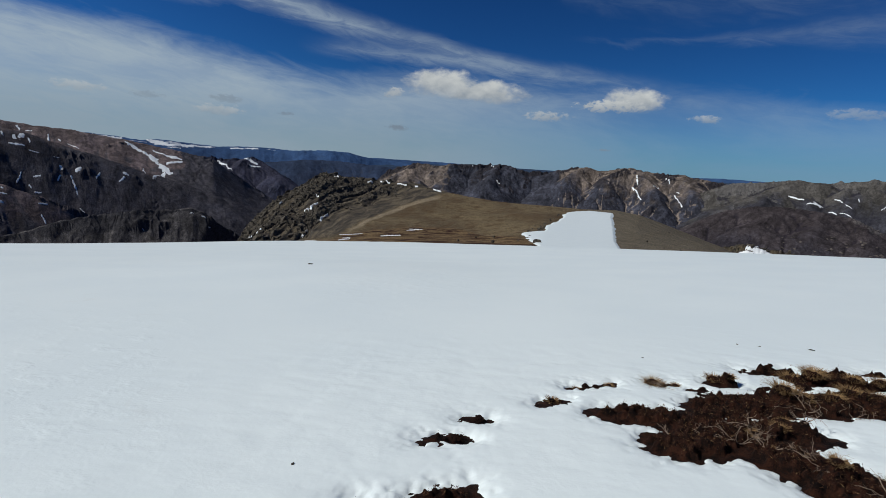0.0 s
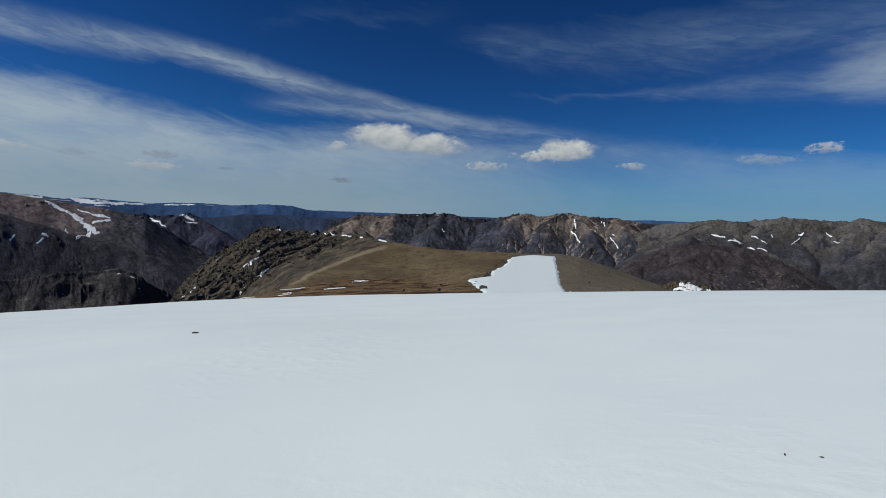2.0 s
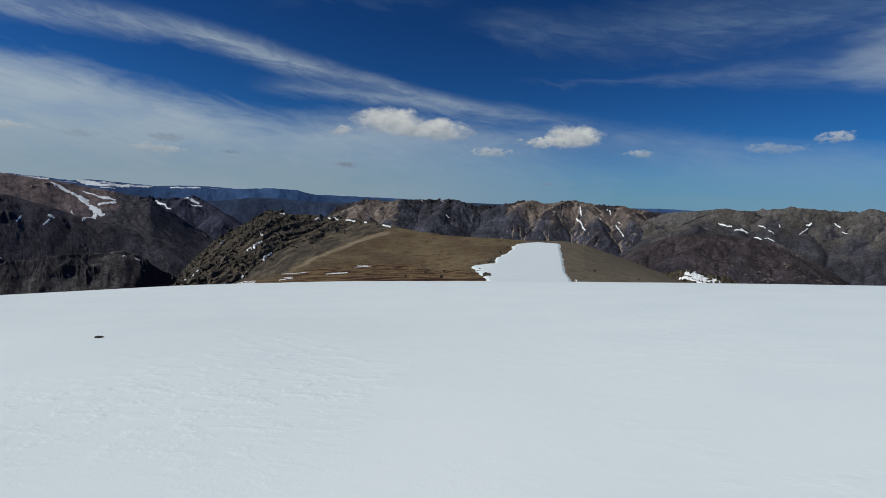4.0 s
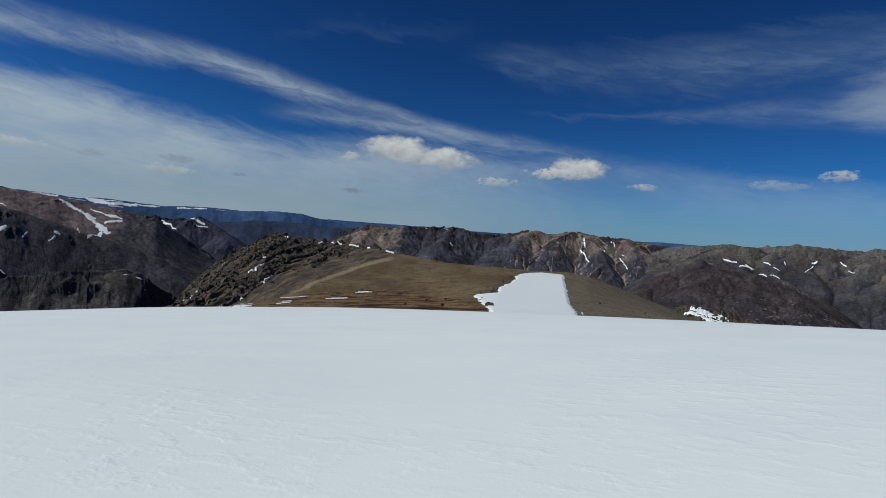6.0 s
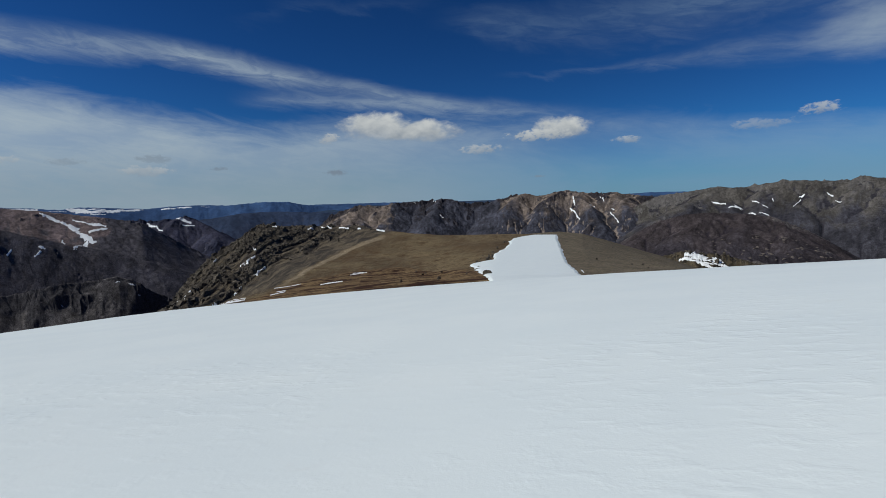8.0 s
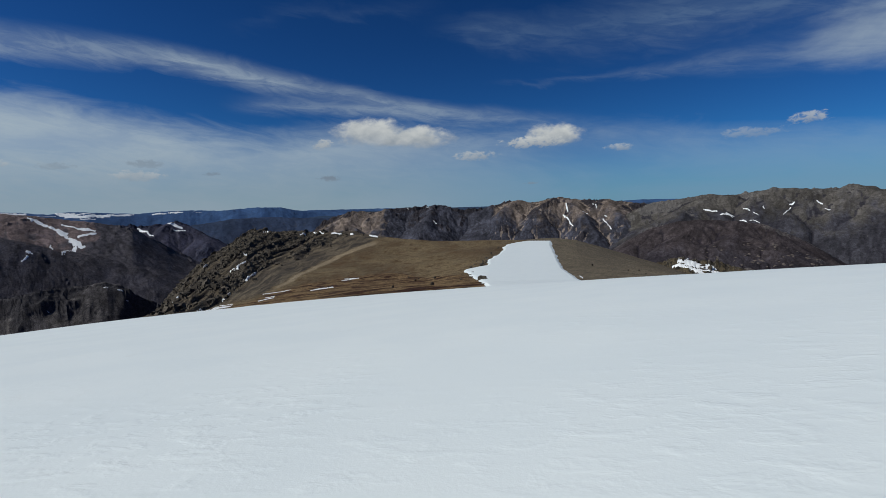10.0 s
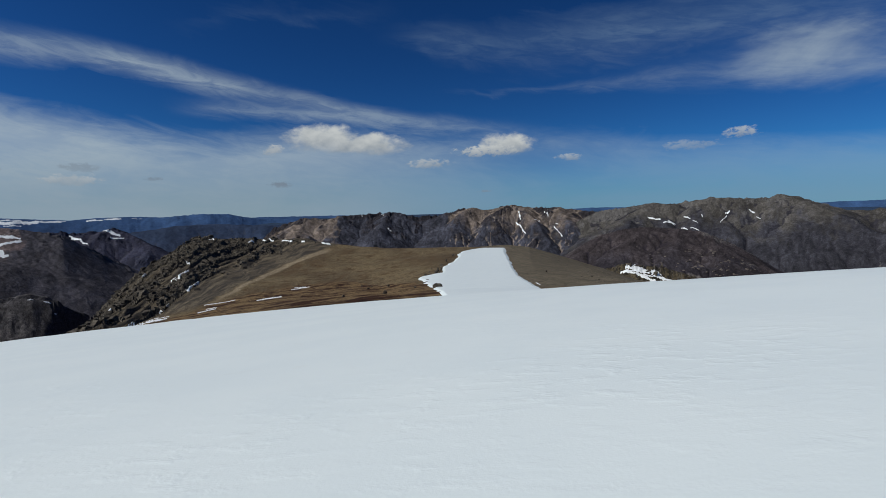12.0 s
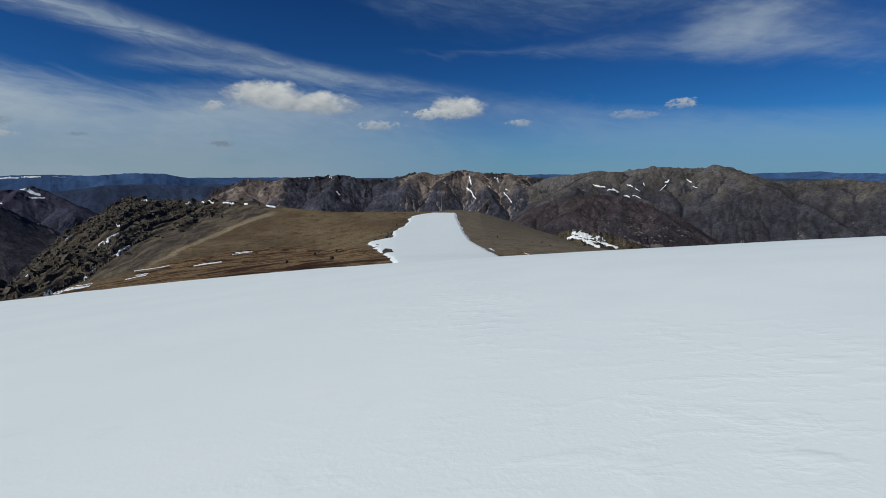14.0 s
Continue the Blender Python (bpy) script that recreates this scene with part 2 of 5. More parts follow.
def rock_face_material(name, upper, lower, hollow_colour, rib, size, turn=(0.30, 0.70), stony=1.0, grit=1.0):
    """Bare mountain ground: an upper and a lower slope colour, a hollow colour for tongues of fallen stone and for dark
    gullies, rock that stands out in broken ribs.
    """
    m, N, bsdf = material(name)
    co = N.add("ShaderNodeTexCoord").outputs["Object"]
    sep = N.add("ShaderNodeSeparateXYZ")
    N.put(sep.inputs[0], N.add("ShaderNodeNewGeometry").outputs["Normal"])
    fall = N.vector(attribute(N, "across"), N.math("MULTIPLY", attribute(N, "along"), 0.30), 0.0)
    big = N.noise(co, 0.16 / size, 5, 0.6, 0.5)
    run = N.noise(fall, 1.1 / size, 7, 0.66, 0.6)
    mid = N.noise(co, 1.3 / size, 8, 0.68, 0.6)
    fine = N.noise(co, 6.0 / size, 6, 0.75, 0.2)
    broken = N.noise(N.vector(attribute(N, "across"), N.math("MULTIPLY", attribute(N, "along"), 0.55), 3.0), 2.6 / size, 8, 0.72, 0.9)
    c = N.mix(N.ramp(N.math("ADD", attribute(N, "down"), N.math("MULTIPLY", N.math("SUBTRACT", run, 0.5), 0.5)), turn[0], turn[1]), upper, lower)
    tone = N.ramp(big, 0.32, 0.68, 1 - 0.34 * grit, 1 + 0.34 * grit)
    c = N.mix(1.0, c, N.vector(tone, tone, tone), "MULTIPLY")
    tone = N.ramp(run, 0.36, 0.64, 1 - 0.36 * grit, 1 + 0.36 * grit)
    c = N.mix(1.0, c, N.vector(tone, tone, tone), "MULTIPLY")
    lie = N.math("ADD", attribute(N, "scree"), N.math("MULTIPLY", N.math("SUBTRACT", run, 0.5), 2.4))
    c = N.mix(N.ramp(lie, 0.40, 0.85, 0.0, 0.85), c, hollow_colour)
    jit = N.math("ADD", N.math("MULTIPLY", N.math("SUBTRACT", broken, 0.5), 2.6), N.math("MULTIPLY", N.math("SUBTRACT", fine, 0.5), 0.6))
    steep = N.ramp(sep.outputs[2], 0.88, 0.62, 0.0, 0.45)
    c = N.mix(N.ramp(N.math("ADD", N.math("ADD", N.math("MULTIPLY", attribute(N, "rock"), stony), steep), jit), 0.50, 0.85, 0.0, 0.95), c, rib)
    speck = N.ramp(fine, 0.32, 0.68, 1 - 0.45 * grit, 1 + 0.45 * grit)
    c = N.mix(1.0, c, N.vector(speck, speck, speck), "MULTIPLY")
    speck = N.ramp(mid, 0.34, 0.66, 1 - 0.34 * grit, 1 + 0.34 * grit)
    c = N.mix(1.0, c, N.vector(speck, speck, speck), "MULTIPLY")
    N.put(bsdf.inputs["Base Color"], c)
    bsdf.inputs["Roughness"].default_value = 0.95
    bsdf.inputs["Specular IOR Level"].default_value = 0.1
    n = bump(N, bsdf, mid, 0.7 * grit, size * 0.22)
    n = bump(N, bsdf, broken, 0.8 * grit, size * 0.14, n)
    bump(N, bsdf, fine, 0.8 * grit, size * 0.05, n)
    return m


def shoulder_material():
    """The ground sheet: dry tan turf, red-brown heath, grey gravel, pale worn spur, dark crags, a far plain coloured
    with haze blue.
    """
    m, N, bsdf = material("dry_turf_and_gravel")
    co = N.add("ShaderNodeTexCoord").outputs["Object"]
    sep = N.add("ShaderNodeSeparateXYZ")
    N.put(sep.inputs[0], co)
    fall = N.vector(sep.outputs[0], N.math("MULTIPLY", sep.outputs[1], 0.40), sep.outputs[2])
    big = N.noise(fall, 0.016, 5, 0.6, 0.6)
    mid = N.noise(fall, 0.10, 7, 0.68, 0.7)
    fine = N.noise(fall, 0.9, 6, 0.75, 0.2)
    tiny = N.noise(co, 5.0, 4, 0.7)
    streak = N.noise(co, 0.11, 7, 0.66, 0.5)
    slope = N.vector(attribute(N, "across"), N.math("MULTIPLY", attribute(N, "along"), 0.11), 0.0)
    run = N.noise(slope, 0.13, 7, 0.66, 0.5)
    grit = N.noise(N.vector(attribute(N, "across"), N.math("MULTIPLY", attribute(N, "along"), 0.3), 4.0), 0.45, 7, 0.7, 0.6)
    tan = N.mix(N.ramp(big, 0.35, 0.65), (0.158, 0.122, 0.068), (0.106, 0.084, 0.050))
    tan = N.mix(N.ramp(N.math("ADD", N.math("MULTIPLY", big, 0.5), N.math("MULTIPLY", run, 0.5)), 0.48, 0.60, 0.0, 0.7), tan, (0.094, 0.060, 0.030))
    tan = N.mix(N.ramp(N.math("ADD", N.math("MULTIPLY", mid, 0.5), N.math("MULTIPLY", streak, 0.5)), 0.49, 0.60), tan, (0.078, 0.050, 0.024))
    gravel = N.mix(N.ramp(mid, 0.35, 0.65), (0.165, 0.140, 0.098), (0.112, 0.096, 0.066))
    heath = N.mix(N.ramp(streak, 0.43, 0.54), (0.036, 0.016, 0.008), (0.168, 0.116, 0.058))
    pale = N.mix(N.ramp(mid, 0.3, 0.7), (0.275, 0.228, 0.152), (0.205, 0.165, 0.105))
    scree = N.mix(N.ramp(run, 0.40, 0.60), (0.046, 0.040, 0.032), (0.142, 0.118, 0.080))
    scree = N.mix(N.ramp(grit, 0.50, 0.66, 0.0, 0.75), scree, (0.022, 0.020, 0.018))
    crag = N.mix(N.ramp(fine, 0.35, 0.65), (0.026, 0.024, 0.020), (0.095, 0.085, 0.066))
    jit = N.math("MULTIPLY", N.math("SUBTRACT", mid, 0.5), 0.9)

    def over(c, attr, layer, lo=0.25, hi=0.75):
        return N.mix(N.ramp(N.math("ADD", attribute(N, attr), jit), lo, hi), c, layer)
    c = over(tan, "gravel", gravel)
    c = over(c, "heath", heath, 0.35, 0.65)
    c = over(c, "pale", pale, 0.3, 0.9)
    c = over(c, "scree", scree)
    sep = N.add("ShaderNodeSeparateXYZ")
    N.put(sep.inputs[0], N.add("ShaderNodeNewGeometry").outputs["Normal"])
    steep = N.ramp(N.math("ADD", sep.outputs[2], N.math("MULTIPLY", N.math("SUBTRACT", fine, 0.5), 0.5)), 0.93, 0.78)
    c = N.mix(N.math("MULTIPLY", N.ramp(N.math("ADD", attribute(N, "crag"), jit), 0.25, 0.8), 0.8), c, crag)
    c = N.mix(N.math("MULTIPLY", steep, N.ramp(attribute(N, "scree"), 0.1, 0.5)), c, crag)
    valley = N.mix(N.ramp(mid, 0.35, 0.65), (0.040, 0.036, 0.034), (0.060, 0.052, 0.046))
    c = N.mix(attribute(N, "valley"), c, valley)
    # far plain: haze blue painted as base colour
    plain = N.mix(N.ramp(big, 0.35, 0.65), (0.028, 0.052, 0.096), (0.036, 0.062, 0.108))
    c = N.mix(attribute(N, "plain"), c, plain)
    speck = N.ramp(fine, 0.32, 0.68, 0.48, 1.50)
    c = N.mix(1.0, c, N.vector(speck, speck, speck), "MULTIPLY")
    speck = N.ramp(tiny, 0.28, 0.72, 0.72, 1.24)
    c = N.mix(1.0, c, N.vector(speck, speck, speck), "MULTIPLY")
    N.put(bsdf.inputs["Base Color"], c)
    bsdf.inputs["Roughness"].default_value = 0.95
    bsdf.inputs["Specular IOR Level"].default_value = 0.1
    n = bump(N, bsdf, mid, 0.35, 0.7)
    n = bump(N, bsdf, fine, 0.7, 0.25, n)
    bump(N, bsdf, tiny, 0.6, 0.05, n)
    return m


def plain_material(name, a, b, scale, rough=0.9, relief=0.01, contrast=(0.35, 0.65), spread=0.0):
    m, N, bsdf = material(name)
    co = N.add("ShaderNodeTexCoord").outputs["Object"]
    n1, n2 = N.noise(co, scale, 5, 0.6, 0.3), N.noise(co, scale * 7, 4, 0.65)
    c = N.mix(N.ramp(N.math("ADD", N.math("MULTIPLY", n1, 0.65), N.math("MULTIPLY", n2, 0.35)), *contrast), a, b)
    if spread:
        r = N.add("ShaderNodeNewGeometry").outputs["Random Per Island"]
        v = N.ramp(r, 0.0, 1.0, 1 - spread, 1 + spread, False)
        c = N.mix(1.0, c, N.vector(v, v, v), "MULTIPLY")
    N.put(bsdf.inputs["Base Color"], c)
    bsdf.inputs["Roughness"].default_value = rough
    bsdf.inputs["Specular IOR Level"].default_value = 0.15
    bump(N, bsdf, n2, 0.7, relief)
    return m


SNOW = snow_material()
FAR_SNOW = snow_material("far_snow", 0.08, (0.80, 0.85, 0.86))
SHOULDER = shoulder_material()
SOIL = plain_material("dark_heath_soil", (0.004, 0.002, 0.0014), (0.044, 0.016, 0.008), 14.0, 0.95, 0.03, (0.38, 0.66))
STRAW = plain_material("dry_straw", (0.34, 0.225, 0.105), (0.17, 0.10, 0.042), 9.0, 0.8, 0.002, spread=0.35)
TWIG = plain_material("grey_twig", (0.36, 0.29, 0.22), (0.20, 0.14, 0.10), 14.0, 0.85, 0.002, spread=0.3)
LITTER = plain_material("heath_litter", (0.030, 0.012, 0.007), (0.075, 0.038, 0.019), 20.0, 0.9, 0.002, spread=0.5)
STONE = plain_material("dark_stone", (0.030, 0.027, 0.023), (0.135, 0.119, 0.093), 0.9, 0.9, 0.2, spread=0.4)
OUTCROP = plain_material("pale_outcrop", (0.085, 0.075, 0.068), (0.19, 0.165, 0.145), 0.12, 0.9, 0.5)
# ---- terrain functions, in metres and degrees of bearing from the walk's start ----
def lattice(ix, iy, seed):
    h = (ix * 374761393 + iy * 668265263 + seed * 974634777) & 0xFFFFFFFF
    h = ((h ^ (h >> 13)) * 1274126177) & 0xFFFFFFFF
    h = ((h ^ (h >> 16)) * 2246822519) & 0xFFFFFFFF
    return ((h ^ (h >> 15)) & 0xFFFF) / 32767.5 - 1.0


def vnoise(x, y, seed=0):
    """Smooth value noise between -1 and 1, on arrays."""
    x, y = np.broadcast_arrays(np.asarray(x, float), np.asarray(y, float))
    fx, fy = np.floor(x), np.floor(y)
    ix, iy = fx.astype(np.int64), fy.astype(np.int64)
    u, v = x - fx, y - fy
    u, v = u * u * u * (u * (u * 6 - 15) + 10), v * v * v * (v * (v * 6 - 15) + 10)
    a, b = lattice(ix, iy, seed), lattice(ix + 1, iy, seed)
    c, d = lattice(ix, iy + 1, seed), lattice(ix + 1, iy + 1, seed)
    return (a + (b - a) * u) * (1 - v) + (c + (d - c) * u) * v


def fbm(x, y, octaves=4, seed=0, gain=0.5):
    total, amp, norm = 0.0, 1.0, 0.0
    for k in range(octaves):
        c, s = math.cos(0.7 * k + 0.3), math.sin(0.7 * k + 0.3)
        total = total + amp * vnoise((x * c - y * s) * 2 ** k + 13.1 * k, (x * s + y * c) * 2 ** k - 7.7 * k, seed + k)
        norm, amp = norm + amp, amp * gain
    return total / norm


def ridged(x, y, octaves=4, seed=0, gain=0.5):
    total, amp, norm = 0.0, 1.0, 0.0
    for k in range(octaves):
        n = 1 - np.abs(vnoise(x * 2 ** k + 5.3 * k, y * 2 ** k + 9.1 * k, seed + k) * 1.6)
        total, norm, amp = total + amp * np.clip(n, -0.6, 1), norm + amp, amp * gain
    return total / norm


def step(a, b, x):
    t = np.clip((x - a) / (b - a), 0, 1)
    return t * t * (3 - 2 * t)


SLOPE = [-1.61505, 0.05192, -0.13277, 0.15708, 0.06365, -0.07501, -0.19817, -0.28029, -0.11842, 0.12015, -0.69959, -0.08061]


def snow_slope(x, y):
    """The smooth slope that the camera walks down, carried on evenly to the sides and behind."""
    xs, ys = np.clip(x, -45, 45), np.clip(y, -4, 76)
    c = SLOPE
    z = c[0] + c[1] * xs + c[2] * ys + (c[3] * xs * xs + c[4] * xs * ys + c[5] * ys * ys) / 100
    z = z + (c[6] * xs ** 3 + c[7] * xs * xs * ys + c[8] * xs * ys * ys + c[9] * ys ** 3) / 1e4 + (c[10] * xs ** 4 + c[11] * ys ** 4) / 1e6
    z = z + 0.27 * np.exp(-((xs + 4.6) ** 2 + (ys - 16.6) ** 2) / 26.0)
    return z + 0.06 * (x - xs) - 0.12 * (y - ys)


# the shoulder's crest: bearing, distance, height
HILL = [(-60, 600, -230), (-40, 650, -215), (-30, 690, -195), (-26, 715, -172), (-23, 750, -141), (-22, 766, -121), (-20.6, 787, -101),
        (-19.2, 807, -87), (-17.6, 833, -72), (-16.1, 854, -62), (-14.7, 876, -48), (-13.5, 894, -41), (-12.3, 892, -43), (-10.4, 874, -46),
        (-8, 849, -46), (-4.8, 815, -45), (-2.8, 782, -45), (-0.8, 749, -48.6), (2.5, 693, -51.7), (5.8, 641, -51.7), (9.1, 604, -50.1),
        (12.4, 575, -47.8), (16.2, 588, -49.3), (19.9, 620, -49.8), (22.4, 639, -54.5), (24.8, 658, -64), (27.7, 681, -77), (30.5, 700, -90),
        (33.6, 705, -104), (37, 705, -122), (42, 690, -150), (60, 600, -200)]


def spur_line(s):
    """The bearing of the pale worn spur, by how far up the shoulder it is."""
    return np.interp(s, [0, 0.17, 0.31, 0.48, 0.63, 0.76, 0.9, 1.0, 1.2], [-13.6, -11.4, -9.4, -7.1, -4.6, -2.1, -0.2, 1.5, 5])


def hill_rock(az, r):
    """How rocky the shoulder is: its left-hand flank and the crags along its crest."""
    rc = np.interp(az, [h[0] for h in HILL], [h[1] for h in HILL])
    s = (r - 112) / (rc - 112)
    over = spur_line(s) - az
    return step(3.0, 6.0, over + 1.2 * fbm(az * 1.3, s * 9, 3, 23)) * step(0.06, 0.25, s) * step(0.5, -2.5, az)


def crag_zone(az, r):
    """Where the rocky flank breaks into crags, between nought and one."""
    rc = np.interp(az, [h[0] for h in HILL], [h[1] for h in HILL])
    s = np.clip((r - 112) / (rc - 112), 0, 1)
    across = az - spur_line(s)
    wob = fbm(across * 0.5, s * 3, 3, 29) * 0.8
    heap = fbm(across * 0.75 + wob, s * 3.5, 3, 61, 0.6) + 0.25 * step(0.55, 0.95, s) + 0.25 * step(4.5, 8.0, -across)
    return step(0.16, 0.46, heap) * hill_rock(az, r)


def shoulder(x, y):
    r, az = np.hypot(x, y), np.degrees(np.arctan2(x, y))
    rc = np.interp(az, [h[0] for h in HILL], [h[1] for h in HILL])
    zc = np.interp(az, [h[0] for h in HILL], [h[2] for h in HILL])
    r0 = 112.0
    q0 = np.interp(az, [-60, -35, -20, -8, 4, 12, 25, 40, 60], [-0.27, -0.235, -0.212, -0.193, -0.176, -0.166, -0.158, -0.162, -0.17])
    s = np.clip((r - r0) / (rc - r0), 0, 1)
    front = r * (q0 + (zc / rc - q0) * s ** 0.85)
    d = np.maximum(r - rc, 0)
    z = np.where(r < rc, front, zc - 0.06 * d - 0.0011 * d * d)
    z = np.maximum(z, -340)
    rock = hill_rock(az, r) * step(rc + 150, rc, r)
    across = az - spur_line(s)
    wob = fbm(across * 0.5, s * 3, 3, 29) * 0.8
    ribs = ridged(across * 0.55 + wob * 0.6, s * 2.2 + wob, 5, 31, 0.58)
    z = z + rock * ((ribs - 0.42) * 8 * step(-0.02, 0.10, 1 - s))
    crag = ridged(x / 22 + 0.3 * wob, y / 34, 4, 57, 0.5)
    z = z + crag_zone(az, r) * step(rc + 150, rc, r) * (np.maximum(crag - 0.1, 0) * 5.0 + 1.5 * (ridged(x / 9 + 0.3 * wob, y / 15, 3, 67, 0.6) - 0.3) + 0.5 * vnoise(x / 4, y / 6, 63))
    even = 1 - 0.85 * step(8.5, 11, az) * step(30, 24, az)
    z = z + even * (1 - rock) * step(110, 180, r) * (fbm(x / 60, y / 90, 3, 77) * 2.2 * step(1, 0.8, s) + fbm(x / 22, y / 26, 2, 78) * 0.5)
    # long low swells that run across the shoulder, and the pale spur
    z = z + step(-14, -3, az) * step(12, 4, az) * np.sin(np.pi * s) ** 2 * (-5.0) * (1 - rock)
    return z


def ground_z(x, y):
    """The one ground sheet, bare of snow."""
    x, y = np.asarray(x, float), np.asarray(y, float)
    r, az = np.hypot(x, y), np.degrees(np.arctan2(x, y))
    near = snow_slope(x, y) - 0.16 - 0.1 * step(72, 50, r)
    back = near[()] * 0 - 1.7 + 70 * np.tanh((-0.12 * y + 0.06 * x) / 70)
    far = shoulder(x, y)
    w = step(74, 112, r)
    z = near * (1 - w) + far * w
    wb = step(62, 95, np.abs(az)) * step(20, 70, r)
    z = z * (1 - wb) + back * wb
    plain = -340 + (-58 + 340) * step(3300, 4800, r) + fbm(x / 400, y / 400, 3, 5) * 12 * step(4700, 3500, r)
    v = step(1150, 1700, r)
    return z * (1 - v) + plain * v


def mountain_height(crest, rc, rf, zb, gully=150.0, depth=0.2, seed=1, power=0.8, rough=1.0, back=0.6, wander=0.03, lean=0.0, calm=(0.0, 0.32), sombre=None, jagged=1.0):
    """A height function of bearing and distance: a crest line, a face with spurs and gullies towards the walk, a back slope."""
    a0, z0 = [c[0] for c in crest], [c[1] for c in crest]

    def height(az, r, masks=False):
        zc = np.interp(az, a0, z0)
        jag = (fbm(az * 2.3, az * 0 + seed, 4, seed + 3) * rc / 800 + (ridged(az * 3.5, az * 0 + 0.3, 4, seed + 5, 0.6) - 0.45) * rc / 900) * jagged
        rr = rc * (1 + wander * fbm(az / 4.0, az * 0 + 0.5, 2, seed + 7))
        s = np.clip((rr - r) / (rr - rf), 0, 1.3)
        drop = zc - zb
        x, y = r * np.sin(np.radians(az)) / gully, r * np.cos(np.radians(az)) / gully
        wx, wy = fbm(x * 0.6, y * 0.6, 3, seed + 11), fbm(x * 0.6 + 7, y * 0.6, 3, seed + 12)
        u = np.radians(az) * rc / gully
        spur = ridged(u * 0.55 + 0.8 * wx + s * lean, s * 0.7 + 0.5 * wy, 3, seed + 13, 0.5) - 0.42
        iso = ridged(x * 0.9 + 0.5 * wx, y * 0.9 + 0.5 * wy, 5, seed + 19, 0.52) - 0.42
        fine = ridged(x * 5, y * 5, 3, seed + 17) - 0.4
        z = zc + jag * step(0.22 + 0.1 * wx, 0.0, s) - drop * s ** power
        z = z + drop * depth * (1.1 * spur + 0.42 * iso) * step(calm[0], calm[1], s) * step(1.3, 0.8, s)
        z = z + drop * 0.022 * fine * step(0.01, 0.12, s) * rough
        d = np.maximum(r - rr, 0)
        z = z - back * d * step(0, 150, d)
        if not masks:
            return z
        # where loose stone lies in the runnels, where rock ribs stand out, and how far down the face
        thread = fbm(u * 7 + 1.5 * wx, s * 2.2 + wy, 4, seed + 23, 0.6)
        ribs = fbm(u * 8 + 4 * s + 2 * wy, s * 12 + 3 * wx, 5, seed + 29, 0.62)
        scree = step(0.0, 0.5, thread - 0.9 * iso * step(0, 0.2, s))
        rock = step(0.05, 0.5, ribs + 0.45 * spur + 0.45 * fine + 0.25 * iso)
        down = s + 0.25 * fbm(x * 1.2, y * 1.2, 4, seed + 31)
        # bearings in sombre are coloured like lower ground, with little scree
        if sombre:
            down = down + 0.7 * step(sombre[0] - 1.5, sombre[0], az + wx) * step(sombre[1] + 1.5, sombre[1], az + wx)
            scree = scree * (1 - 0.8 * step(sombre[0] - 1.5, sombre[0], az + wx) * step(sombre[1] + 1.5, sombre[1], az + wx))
        return z, scree, rock, np.clip(down, 0, 1.2), np.radians(az) * rc
    return height


CENTRE = [(-9, -200), (-6.5, -89), (-4.75, -56), (-3, -39), (-0.5, -42), (1.65, -29), (4.5, -25), (6.8, -15), (8.4, -29), (9.7, -46), (12, -39),
          (13.3, -30), (15, -6), (16.3, 0), (17.3, -17), (18.6, -15), (19.6, 0), (20.9, 8), (21.9, -5), (24.8, -8), (28, -26), (30, -37),
          (31.8, -57), (34.2, -120), (37, -220)]
RIGHT = [(25, -170), (29.3, -58), (31.1, -30), (33, -20), (34.7, -10), (35.9, 0), (37, -9), (38.2, -7), (39.8, 8), (41.7, 14), (43.5, 15), (44.8, 6),
         (46, 7), (46.7, 16), (47.4, 20), (48.4, 12), (49.7, -9), (51, -30), (52.4, -50), (54, -53), (55.6, -44), (57.4, -41), (62, -60), (70, -160)]
MAROON = [(22, -260), (26, -188), (28.3, -140), (30.4, -105), (32.9, -85), (35.2, -79), (38.1, -83), (40.8, -95), (43, -126), (45, -159),
          (47, -199), (48, -215), (52, -250)]
KNOLL = [(28.5, -112), (30.1, -103), (31, -97), (32.5, -91), (34.3, -92), (36, -94), (37.7, -98), (39.9, -107), (41, -113), (44, -130)]
FAR_LEFT = [(-52, 20), (-40, 28), (-37.8, 26), (-35.6, 23), (-33.6, 11), (-31.9, -7), (-30.1, 8), (-27.8, -5), (-24.9, -22), (-22.8, -11), (-19.6, -7),
            (-17.3, -18), (-13.8, 1), (-11, -5), (-9.5, -33), (-7.6, -50), (-4.3, -62), (2, -110)]
FOREST = [(-27, -150), (-21.2, -118), (-18.9, -106), (-16, -78), (-12.5, -74), (-8.8, -90), (-4.8, -102), (-1.8, -133), (3, -170)]
LPEAK = [(-36, -90), (-31.9, -74), (-28.3, -81), (-25.3, -69), (-24.3, -77), (-22.3, -71), (-21.3, -55), (-20.4, -79), (-19, -125), (-17.3, -179), (-15.5, -237),
         (-13.7, -302), (-10, -360)]
LEFT = [(-58, 90), (-48, 60), (-41.9, 36), (-39.7, 25), (-36.9, 18), (-35.5, 8), (-33.5, -2), (-31.3, -18), (-28.2, -40), (-25.3, -66), (-23.3, -123),
        (-20.6, -197), (-17, -280)]
LEFT_LOW = [(-55, -70), (-46, -95), (-42.4, -119), (-40.2, -145), (-37.8, -173), (-36.6, -192), (-34.4, -218), (-30, -260)]
